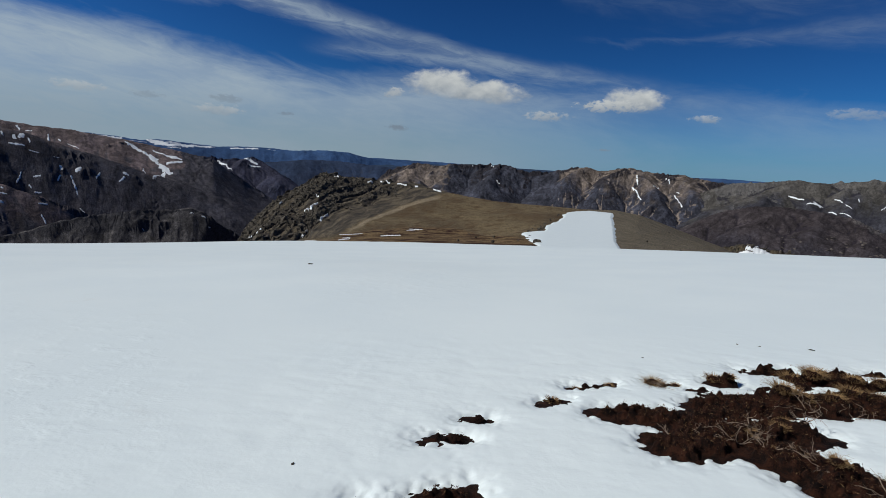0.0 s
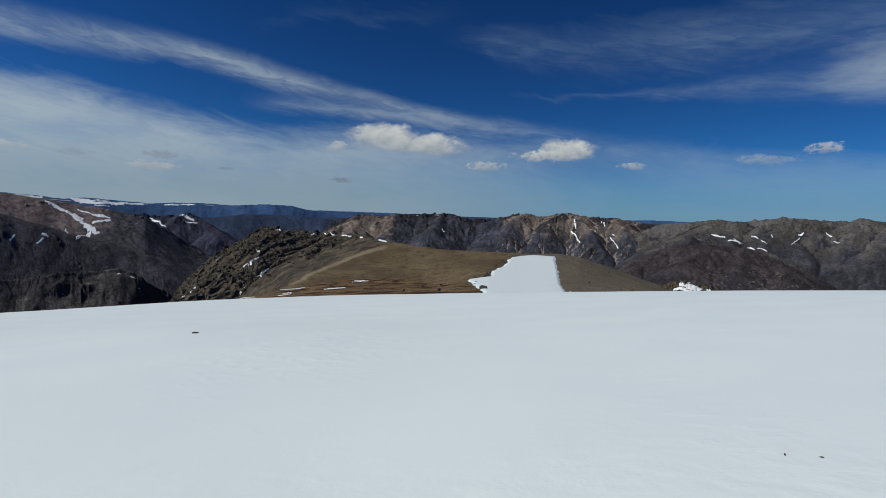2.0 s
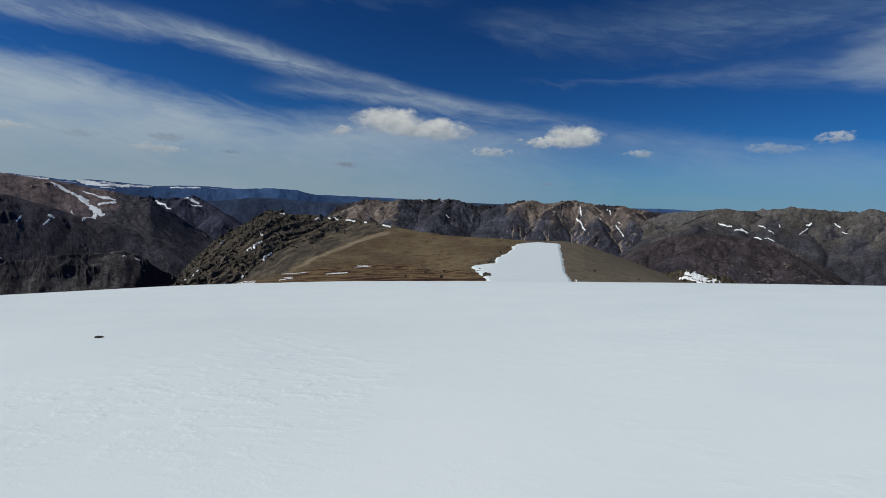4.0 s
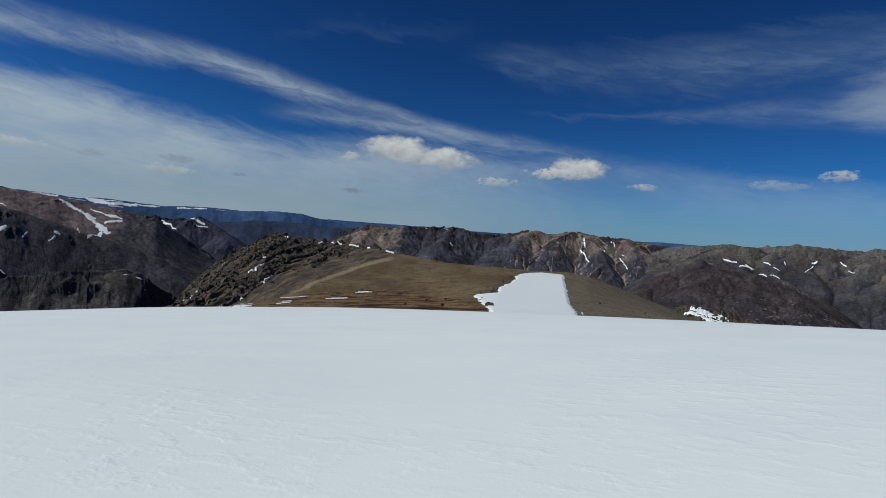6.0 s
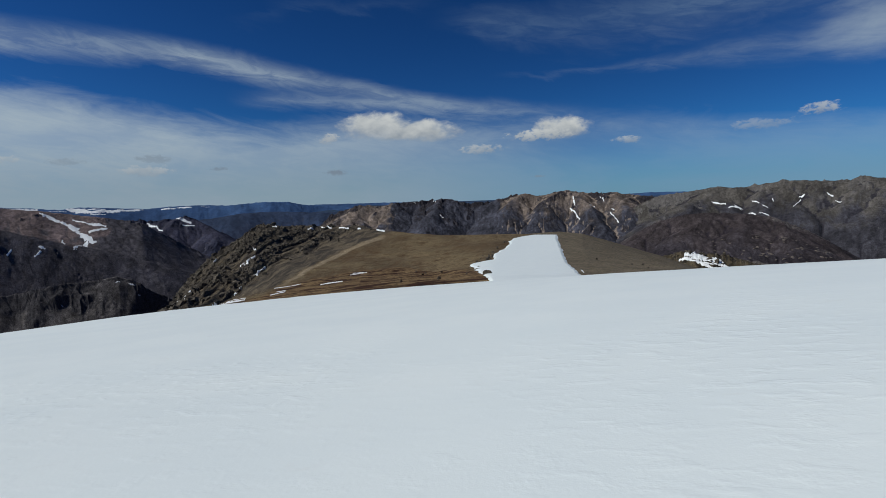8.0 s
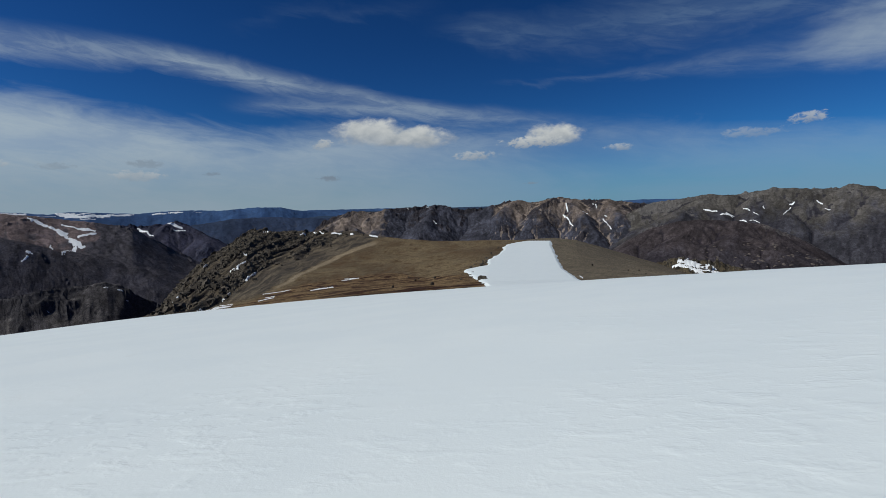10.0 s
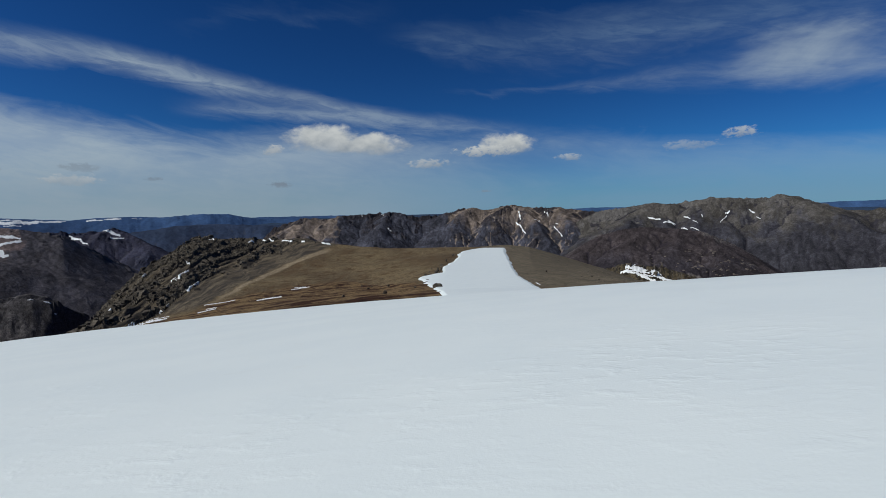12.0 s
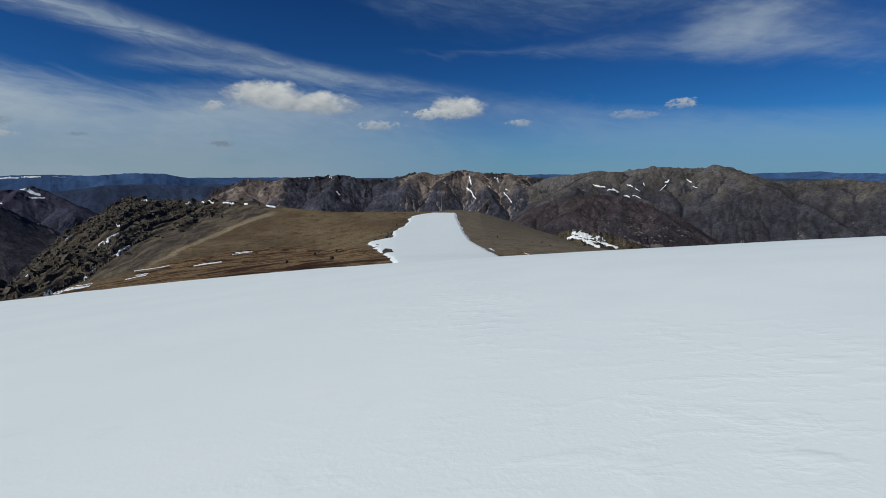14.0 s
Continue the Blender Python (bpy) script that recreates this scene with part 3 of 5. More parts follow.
DARK = [(-55, -190), (-45, -172), (-40.4, -151), (-39.2, -143), (-36.6, -132), (-34, -128), (-31.8, -124), (-29, -122), (-27.5, -119), (-26, -130), (-24.7, -152),
        (-23, -169), (-20, -205), (-16, -240)]
FAR_RIGHT = [(-14, -60), (-8, -40), (0.7, -45), (11, -66), (20, -60), (30, -30), (33, -34), (42, -40), (50.8, -29), (52.5, -23), (54.1, -22), (56, -13), (57.5, -28), (64, -30), (75, -60)]

def blur(z, times):
    for _ in range(times):
        e = np.pad(z, 1, mode="edge")
        z = (z * 2 + e[:-2, 1:-1] + e[2:, 1:-1] + e[1:-1, :-2] + e[1:-1, 2:]) / 6
    return z


def slump(z, most, times):
    """Loose ground slides until no step between neighbours is higher than most."""
    for _ in range(times):
        for axis in (0, 1):
            for way in (1, -1):
                n = np.roll(z, way, axis)
                move = np.maximum(z - n - most, 0) * 0.22
                if axis == 0:
                    move[0 if way == 1 else -1] = 0
                else:
                    move[:, 0 if way == 1 else -1] = 0
                z = z - move + np.roll(move, -way, axis)
    return z


def carved(crest, rc, rf, rb, zb, cell, seed, ridges=(), relief=0.10, wave=300.0, wear=0.012, rounds=22, repose=0.72, calm=(0.02, 0.2), sombre=None, wander=0.02, power=0.9,
           crags=1.0, rocky=0.0, jag=0.0, pitch=0.55, ribs=70.0, blunt=10.0, foot=0.74):
    """A mountain carved by running water: a crest with named spurs, gullies cut where rain gathers, slopes that slump to scree, crags where rock stands out."""
    lo, hi = crest[0][0], crest[-1][0]
    cols, rows = int(math.radians(hi - lo) * rc / cell) + 2, int((rb - rf) / cell) + 2
    az, r = np.linspace(lo, hi, cols), np.linspace(rf, rb, rows)
    A, R = np.meshgrid(az, r)
    zc = np.interp(A, [c[0] for c in crest], [c[1] for c in crest])
    rr = rc * (1 + wander * fbm(A / 4.0, A * 0 + 0.5, 2, seed + 7))
    s = np.where(R < rr, (rr - R) / (rr - rf), (R - rr) / (rb + 60 - rr))
    across = np.radians(A) * rc
    wx, wy = fbm(across / wave, R / wave, 4, seed + 1), fbm(across / wave + 9, R / wave, 4, seed + 4)
    drop = zc - zb
    z = zc - drop * np.clip(s, 0, 1) ** power
    swell = ridged(across / wave + 0.5 * wx, R / (1.6 * wave) + 0.4 * wy, 4, seed + 13, 0.5) - 0.45
    z = z + drop * relief * (1.6 * swell + 0.5 * wx) * step(calm[0], calm[1], s)
    px, py = across + 0.12 * wave * wx + 9 * fbm(across / 40, R / 40, 3, seed + 61), R + 0.12 * wave * wy + 9 * fbm(across / 40 + 5, R / 40, 3, seed + 62)
    rng = random.Random(seed)
    lines = []
    for line in ridges:
        for (a1, r1, z1), (a2, r2, z2) in zip(line, line[1:]):
            x1, x2 = math.radians(a1) * rc, math.radians(a2) * rc
            lines.append((x1, r1, z1, x2, r2, z2, pitch))
            # side ribs that branch off the spur
            long = math.hypot(x2 - x1, r2 - r1)
            for k in range(int(long / ribs) if ribs else 0):
                t, side = (k + rng.random()) / (long / ribs), rng.choice((-1, 1))
                turn = math.atan2(r2 - r1, x2 - x1) + side * rng.uniform(0.7, 1.25)
                far = rng.uniform(0.25, 0.75) * wave
                x, y, top = x1 + t * (x2 - x1), r1 + t * (r2 - r1), z1 + t * (z2 - z1)
                lines.append((x, y, top - 2, x + far * math.cos(turn), y + far * math.sin(turn), top - far * pitch * rng.uniform(0.65, 0.95), pitch * rng.uniform(1.1, 1.6)))
    for x1, r1, z1, x2, r2, z2, k in lines:
        t = np.clip(((px - x1) * (x2 - x1) + (py - r1) * (r2 - r1)) / ((x2 - x1) ** 2 + (r2 - r1) ** 2), 0, 1)
        off = np.hypot(px - x1 - t * (x2 - x1), py - r1 - t * (r2 - r1))
        top = z1 + (z2 - z1) * t - (np.hypot(off, blunt) - blunt) * k
        z = np.where(R < rr + 30, np.maximum(z, np.minimum(top, zc + 2)), z)
    z = z + cell * 0.35 * fbm(across / (4 * cell), R / (4 * cell), 3, seed + 21, 0.6)
    hard = fbm(across / 90, R / 110, 4, seed + 33, 0.6) + 0.35 * step(0.25, 0.0, s) + rocky
    limit = cell * (repose + 0.9 * step(0.05, 0.35, hard))
    index = np.arange(rows * cols).reshape(rows, cols)
    rain = None
    for turn in range(rounds):
        best, to, far = np.zeros_like(z), index.copy(), np.ones_like(z)
        zp, ip = np.pad(z, 1, constant_values=1e9), np.pad(index, 1)
        for dy in (-1, 0, 1):
            for dx in (-1, 0, 1):
                if dx or dy:
                    d = math.hypot(dx, dy)
                    fall = (z - zp[1 + dy:rows + 1 + dy, 1 + dx:cols + 1 + dx]) / d
                    more = fall > best
                    best = np.where(more, fall, best)
                    to = np.where(more, ip[1 + dy:rows + 1 + dy, 1 + dx:cols + 1 + dx], to)
                    far = np.where(more, d, far)
        to, flat = to.ravel().tolist(), z.ravel()
        order = np.argsort(flat).tolist()
        rain = [1.0] * len(order)
        for i in reversed(order):
            if to[i] != i:
                rain[to[i]] += rain[i]
        cut = (wear * np.minimum(np.array(rain), 900.0) ** 0.5 / far.ravel()).tolist()
        h = flat.tolist()
        for i in order:
            j = to[i]
            if j != i:
                h[i] = (h[i] + cut[i] * h[j]) / (1 + cut[i])
        z = np.array(h).reshape(rows, cols)
        if turn % 3 == 2:
            z = slump(z, limit, 3)
    # the foot runs out under the valley floor
    z = np.where(R < rr, zb - 40 + (z - zb + 40) * step(1.0, foot, s), z)
    # the skyline keeps the crest's heights and its own small notches
    lack = np.interp(az, [c[0] for c in crest], [c[1] for c in crest]) / rc - (z / R).max(0)
    n = max(3, int(0.45 / (az[1] - az[0])))
    lack = np.convolve(np.pad(lack, n, mode="edge"), np.ones(2 * n + 1) / (2 * n + 1), "valid")
    z = z + lack[None, :] * R * np.clip(1.15 - s, 0, 1)
    hollow = blur(z, 10) - z
    hollow = np.clip(hollow / (np.std(hollow) + 1e-6), -2.5, 2.5)
    steep = np.hypot(*np.gradient(z, cell))
    wet = np.log(np.array(rain).reshape(rows, cols))
    spot = fbm(across / 60, R / 80, 5, seed + 41, 0.6)
    scree = step(0.2, 1.4, 0.55 * hollow + 0.16 * wet + 0.9 * spot + 0.3 * (steep - 0.6))
    rock = step(0.15, 0.9, 1.1 * hard - 0.22 * hollow + 0.8 * spot + 0.8 * (steep - repose))
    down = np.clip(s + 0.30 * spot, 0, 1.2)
    # inside sombre the lower colour reaches up the face and scree thins out
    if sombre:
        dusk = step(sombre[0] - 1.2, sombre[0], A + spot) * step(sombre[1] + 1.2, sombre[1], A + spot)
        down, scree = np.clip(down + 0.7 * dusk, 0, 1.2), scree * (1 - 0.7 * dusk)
    layers = (z, scree, rock, down, across + 25 * wx + hollow * 3)

    def height(a, q, masks=False):
        a, q = np.broadcast_arrays(np.asarray(a, float), np.asarray(q, float))
        u, v = np.clip((a - lo) / (hi - lo), 0, 1) * (cols - 1.001), np.clip((q - rf) / (rb - rf), 0, 1) * (rows - 1.001)
        i, j = v.astype(int), u.astype(int)
        fu, fv = u - j, v - i
        out = [(m[i, j] * (1 - fu) + m[i, j + 1] * fu) * (1 - fv) + (m[i + 1, j] * (1 - fu) + m[i + 1, j + 1] * fu) * fv for m in (layers if masks else (z, scree, rock))]
        x, y = np.radians(a) * rc, q
        stone = out[2] * crags
        wob = fbm(x / 40, y / 40, 2, seed + 58)
        out[0] = out[0] + stone * (ridged(x / 26 + 0.6 * wob, y / 40 + 0.6 * wob, 4, seed + 51, 0.62) - 0.35) * cell * 1.5
        out[0] = out[0] + (0.25 + 0.5 * stone) * (ridged(x / 11, y / 13, 3, seed + 59, 0.6) - 0.4) * cell * 0.45 * crags
        top = rc * (1 + wander * fbm(a / 4.0, a * 0 + 0.5, 2, seed + 7))
        near = np.abs(q - top) / (top - rf)
        out[0] = out[0] + jag * (ridged(a * rc / 3000.0, q / 120.0, 4, seed + 57, 0.62) - 0.45) * step(0.10, 0.0, near)
        out[0] = np.where((q < rf) | (q > rb), -600.0, out[0])
        return tuple(out) if masks else out[0]
    return height


SPURS = {
    "centre": [[(0.8, 2790, -43), (0.6, 2650, -120), (0.4, 2450, -205)], [(-3.2, 2790, -45), (-4.2, 2600, -140), (-4.4, 2400, -230)],
               [(6.8, 2790, -16), (5.2, 2600, -110), (3.8, 2380, -230)], [(13.2, 2790, -40), (15.0, 2620, -110), (16.6, 2450, -172), (17.0, 2300, -240)],
               [(20.9, 2790, 6), (18.4, 2650, -70), (16.9, 2480, -150), (15.0, 2300, -250)], [(16.3, 2790, -2), (14.2, 2640, -75), (12.4, 2450, -190)],
               [(21.4, 2785, -4), (23.4, 2600, -100), (24.6, 2420, -170), (25.2, 2280, -240)], [(26.0, 2785, -18), (27.2, 2600, -95), (28.6, 2450, -180), (29.6, 2300, -250)]],
    "right": [[(47.6, 2600, 18), (49.5, 2500, -23), (51.5, 2400, -77), (55.2, 2250, -145), (58.8, 2100, -206)], [(46.2, 2580, 4), (47.9, 2450, -120), (50.7, 2350, -160), (52.6, 2250, -190), (53.7, 2100, -237)],
              [(35.9, 2590, -4), (34.6, 2450, -75), (33.0, 2300, -130), (31.0, 2120, -230)], [(41.6, 2590, 12), (41.0, 2480, -60), (42.6, 2350, -120), (43.6, 2150, -210)],
              [(54.5, 2580, -54), (57.0, 2420, -110), (60.5, 2250, -190)], [(57.4, 2580, -42), (60.5, 2450, -85), (65, 2250, -190)]],
    "maroon": [[(35.2, 1690, -79), (33.8, 1600, -120), (32.4, 1500, -185), (31.5, 1400, -260)], [(38.1, 1690, -84), (38.0, 1590, -125), (37.2, 1480, -190), (36.6, 1380, -260)],
               [(41.5, 1680, -105), (41.8, 1570, -140), (41.0, 1450, -200), (40.6, 1370, -260)], [(31.0, 1690, -100), (28.6, 1600, -150), (27.0, 1500, -220)]],
    "left": [[(-32.7, 2290, -8), (-29.5, 2150, -128), (-28.3, 2050, -163), (-26.5, 1950, -193), (-23.7, 1800, -226), (-22, 1690, -255)],
             [(-44, 2000, 20), (-41, 1960, 5), (-38, 1930, -29), (-36.4, 1930, -45), (-33.1, 1930, -92), (-31, 1950, -134), (-29.4, 2000, -158)],
             [(-34.5, 1930, -75), (-33.6, 1820, -135), (-32.5, 1700, -210)]],
    "lpeak": [[(-21.3, 2890, -52), (-19, 2800, -126), (-16.5, 2620, -215), (-14, 2450, -290)], [(-23.5, 2880, -68), (-24.6, 2680, -170), (-22.8, 2520, -207), (-20.8, 2380, -270)],
              [(-27.5, 2880, -82), (-26.6, 2700, -150), (-25.6, 2500, -230)]],
}


HEIGHTS = {
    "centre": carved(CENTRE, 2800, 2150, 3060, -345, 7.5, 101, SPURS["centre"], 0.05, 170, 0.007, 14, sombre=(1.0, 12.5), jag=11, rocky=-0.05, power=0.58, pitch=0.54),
    "right": carved(RIGHT, 2600, 1850, 2900, -345, 8.5, 131, SPURS["right"], 0.06, 230, 0.007, 14, repose=0.62, rocky=-0.18, jag=5, pitch=0.46, power=0.50, ribs=90, blunt=8, crags=0.6),
    "maroon": carved(MAROON, 1700, 1330, 1900, -345, 5.5, 161, SPURS["maroon"], 0.045, 150, 0.008, 14, repose=0.62, power=1.1, rocky=-0.08, crags=0.7, pitch=0.42, ribs=60, blunt=10),
    "knoll": mountain_height(KNOLL, 760, 690, -150, 22, 0.2, 191, 0.9, 1.2, jagged=2.0),
    "far_left": carved(FAR_LEFT, 4500, 3960, 4850, -345, 15.0, 211, (), 0.06, 520, 0.006, 8, rocky=-0.4, crags=0.3, power=1.1),
    "forest": carved(FOREST, 3900, 3300, 4150, -345, 14.0, 241, (), 0.06, 420, 0.006, 8, rocky=-0.4, crags=0.3, power=1.2),
    "lpeak": carved(LPEAK, 2900, 2300, 3150, -345, 8.0, 271, SPURS["lpeak"], 0.04, 220, 0.006, 12, jag=7, rocky=-0.1, pitch=0.42, power=0.8, ribs=90),
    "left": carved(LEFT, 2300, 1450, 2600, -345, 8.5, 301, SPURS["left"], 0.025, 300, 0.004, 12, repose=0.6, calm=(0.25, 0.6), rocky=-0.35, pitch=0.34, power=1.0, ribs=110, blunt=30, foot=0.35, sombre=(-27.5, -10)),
    "left_low": carved(LEFT_LOW, 1500, 1180, 1720, -345, 7.0, 331, (), 0.05, 200, 0.006, 12, repose=0.6, rocky=-0.3, power=1.0),
    "dark": carved(DARK, 1000, 830, 1120, -280, 3.4, 361, (), 0.08, 140, 0.006, 12, rocky=0.0, crags=1.1, jag=3.5, repose=0.66, power=0.9),
    "far_right": mountain_height(FAR_RIGHT, 4700, 4250, -200, 300, 0.2, 391, 0.9, 0.25, jagged=0.5),
}
# ---- mesh helpers ----
def mesh_from(name, verts, faces, mat, smooth=True, attributes=None, broken=None):
    me = bpy.data.meshes.new(name)
    verts, faces = np.ascontiguousarray(verts, np.float32), np.ascontiguousarray(faces, np.int32)
    n = faces.shape[1]
    me.vertices.add(len(verts))
    me.vertices.foreach_set("co", verts.ravel())
    me.loops.add(faces.size)
    me.loops.foreach_set("vertex_index", faces.ravel())
    me.polygons.add(len(faces))
    me.polygons.foreach_set("loop_start", np.arange(0, faces.size, n, dtype=np.int32))
    even = np.full(len(faces), smooth)
    if broken is not None:
        even = even & (np.asarray(broken)[faces[:, 0]] < 0.6)
    me.polygons.foreach_set("use_smooth", even)
    for key, values in (attributes or {}).items():
        me.attributes.new(key, "FLOAT", "POINT").data.foreach_set("value", np.ascontiguousarray(values, np.float32))
    me.update(calc_edges=True)
    me.materials.append(mat)
    return me


def grid_faces(rows, cols, closed=False):
    """Quads of a grid, row by row; closed joins the last column to the first."""
    i = np.arange(rows - 1)[:, None] * cols
    j = np.arange(cols if closed else cols - 1)[None, :]
    k = (j + 1) % cols
    return np.stack([i + j, i + k, i + cols + k, i + cols + j], -1).reshape(-1, 4)


def compact(verts, faces):
    used = np.unique(faces)
    back = np.zeros(len(verts), np.int64)
    back[used] = np.arange(len(used))
    return verts[used], back[faces]


# ---- the ground sheet, from underfoot to the horizon ----
def build_ground():
    az = np.concatenate([np.arange(-180, -62, 2.0), np.arange(-62, -30, 0.5), np.arange(-30, 44, 0.125), np.arange(44, 62, 0.5), np.arange(62, 180, 2.0)])
    r = np.concatenate([[0.01], np.geomspace(2, 66, 32), np.geomspace(67.5, 450, 170), np.linspace(452, 925, 250), np.geomspace(930, 1250, 30), np.geomspace(1290, 4900, 44)])
    R, A = np.meshgrid(r, az, indexing="ij")
    X, Y = R * np.sin(np.radians(A)), R * np.cos(np.radians(A))
    Z = ground_z(X, Y)
    faces = grid_faces(len(r), len(az), True)[:, ::-1]
    rock = hill_rock(A, R)
    rc = np.interp(A, [h[0] for h in HILL], [h[1] for h in HILL])
    s = (R - 112) / (rc - 112)
    spur = spur_line(s)
    pale = np.exp(-((A - spur) / np.interp(s, [0, 0.5, 1], [0.45, 0.5, 0.9])) ** 2) * step(0.08, 0.3, s) * step(1.0, 0.8, s)
    brow = np.interp(A, [-24, -13.5, -9, -3.7, 2.7, 6, 11, 16], [0.10, 0.12, 0.24, 0.34, 0.42, 0.26, 0.12, 0.0])
    heath = step(brow + 0.06, brow - 0.08, s) * 0.95
    gravel = step(15, 19, A) * 1.0
    scree = np.maximum(rock, step(spur + 0.3, spur - 1.2, A) * step(0.08, 0.2, s) * 0.85)
    across = (A - spur) * 11.0 + 6 * fbm(A * 0.7, s * 5, 3, 83)
    valley = step(rc + 60, rc + 220, R) * (np.abs(A) < 80)
    # grows with distance, so the ground turns haze blue from 3300 m on
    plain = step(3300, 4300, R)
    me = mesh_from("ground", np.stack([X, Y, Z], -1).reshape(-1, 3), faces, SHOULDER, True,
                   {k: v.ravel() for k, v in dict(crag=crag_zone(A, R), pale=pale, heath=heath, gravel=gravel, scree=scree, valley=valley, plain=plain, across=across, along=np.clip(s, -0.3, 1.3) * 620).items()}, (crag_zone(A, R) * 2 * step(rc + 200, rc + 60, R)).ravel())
    return tagged(new("ground", me), "dry tan mountain ground with gravel, heath and dark crags", "ground", kind="structure")


GROUND = build_ground()

# ---- the snowfield, with the bare place near the walk's start ----
BARE = [(1.6, 3.84, 2.24, 3.69, 0.16), (1.85, 3.22, 2.57, 3.52, 0.24), (2.59, 3.98, 3.94, 4.07, 0.27), (2.35, 3.4, 2.85, 3.42, 0.22), (2.5, 3.05, 2.68, 2.5, 0.26),
        (2.66, 2.5, 3.1, 1.5, 0.27), (3.94, 3.92, 5.8, 4.14, 0.24), (-0.35, 2.44, 0.2, 2.58, 0.1), (0.0, 3.32, 0.26, 3.33, 0.055), (0.35, 3.66, 0.49, 3.68, 0.05),
        (1.06, 4.11, 1.21, 4.12, 0.05), (1.42, 4.52, 1.86, 4.58, 0.045), (2.28, 4.63, 2.51, 4.58, 0.06), (2.59, 4.45, 2.71, 4.45, 0.03), (2.9, 4.66, 3.06, 4.6, 0.085),
        (3.45, 5.08, 3.92, 4.95, 0.085), (3.89, 4.79, 4.4, 4.71, 0.17), (3.54, 4.56, 3.75, 4.52, 0.05), (4.09, 4.61, 4.66, 4.37, 0.11), (3.23, 4.45, 3.37, 4.43, 0.04),
        (4.77, 4.92, 4.97, 4.89, 0.05), (5.8, 4.14, 7.63, 3.66, 0.4)]


def bareness(x, y):
    """Above nought where the snow has melted away, in metres from the edge."""
    best = np.full(np.shape(x), -9.0)
    for x1, y1, x2, y2, rad in BARE:
        t = np.clip(((x - x1) * (x2 - x1) + (y - y1) * (y2 - y1)) / ((x2 - x1) ** 2 + (y2 - y1) ** 2), 0, 1)
        best = np.maximum(best, rad - np.hypot(x - x1 - t * (x2 - x1), y - y1 - t * (y2 - y1)))
    return best - 0.054 + fbm(x * 4.0, y * 5.5, 3, 401, 0.5) * 0.10 + fbm(x * 13, y * 15, 4, 403, 0.65) * 0.080


def soil_z(x, y):
    lump = np.abs(fbm(x * 7, y * 7, 4, 421, 0.6)) + 0.45 * np.abs(fbm(x * 24, y * 24, 2, 423, 0.6))
    return snow_slope(x, y) - 0.05 + fbm(x * 2.2, y * 2.2, 3, 411) * 0.03 + lump * 0.13 * step(-0.02, 0.06, bareness(x, y)) + step(0.0, 0.06, bareness(x, y)) * 0.02


def spaced(lo, a, b, hi, fine, growth, most):
    out = list(np.arange(a, b, fine))
    for sign, end in ((-1, lo), (1, hi)):
        v, d, side = (a if sign < 0 else out[-1]), fine, []
        while sign * (end - v) > 0:
            d = min(d * growth, most)
            v += sign * d
            side.append(v)
        out = side[::-1] + out if sign < 0 else out + side
    return np.array(out)


def snow_edge(x, y):
    """Metres inside the snowfield's rim, where it breaks off along the brow of the slope."""
    r, az = np.hypot(x, y), np.degrees(np.arctan2(x, y))
    rim = 79 + fbm(az / 2.0, az * 0 + 3.0, 4, 431, 0.6) * 1.2
    rim = rim + step(70, 100, np.abs(az)) * 45
    return rim - r


def snow_top(x, y):
    z = snow_slope(x, y) + fbm(x / 7, y / 7, 3, 441) * 0.022 * step(1, 12, np.hypot(x, y))
    near = step(7.5, 5.2, y) * step(9, 6, x) * step(-4, -1.5, x)
    cup = fbm(x * 1.6 + 0.5 * y, y * 2.4, 3, 451)
    return z + ((np.abs(cup) - 0.25) * 0.008 + fbm(x * 5, y * 5, 3, 471) * 0.004) * near


def build_snowfield():
    xs = spaced(-125, -0.8, 5.4, 125, 0.017, 1.04, 2.5)
    ys = spaced(-125, 1.7, 5.05, 95, 0.017, 1.04, 2.5)
    Y, X = np.meshgrid(ys, xs, indexing="ij")
    b = -bareness(X, Y)
    thick = np.where(b > 0, 1 - np.exp(-np.maximum(b, 0) / 0.10), b / 0.05)
    e = snow_edge(X, Y)
    Z = snow_top(X, Y) - 0.085 * (1 - np.maximum(thick, -2.0)) - 0.45 * step(2.2, -0.8, e)
    faces = grid_faces(len(ys), len(xs))
    keep = (e.ravel()[faces] > -1.2).any(1) & (b.ravel()[faces] > -0.12).any(1)
    v, f = compact(np.stack([X, Y, Z], -1).reshape(-1, 3), faces[keep])
    tagged(new("snowfield", mesh_from("snowfield", v, f, SNOW)), "wide smooth field of old white spring snow", "snow", kind="structure")
    xs, ys = np.arange(-0.8, 7.0, 0.014), np.arange(1.3, 5.2, 0.014)
    Y, X = np.meshgrid(ys, xs, indexing="ij")
    faces = grid_faces(len(ys), len(xs))
    keep = (bareness(X, Y).ravel()[faces] > -0.14).any(1)
    v, f = compact(np.stack([X, Y, soil_z(X, Y)], -1).reshape(-1, 3), faces[keep])
    tagged(new("soil", mesh_from("soil", v, f, SOIL)), "dark red-brown peaty soil laid bare by melting snow", "soil", kind="structure")


build_snowfield()


# ---- mountains ----
HOSTS = {}


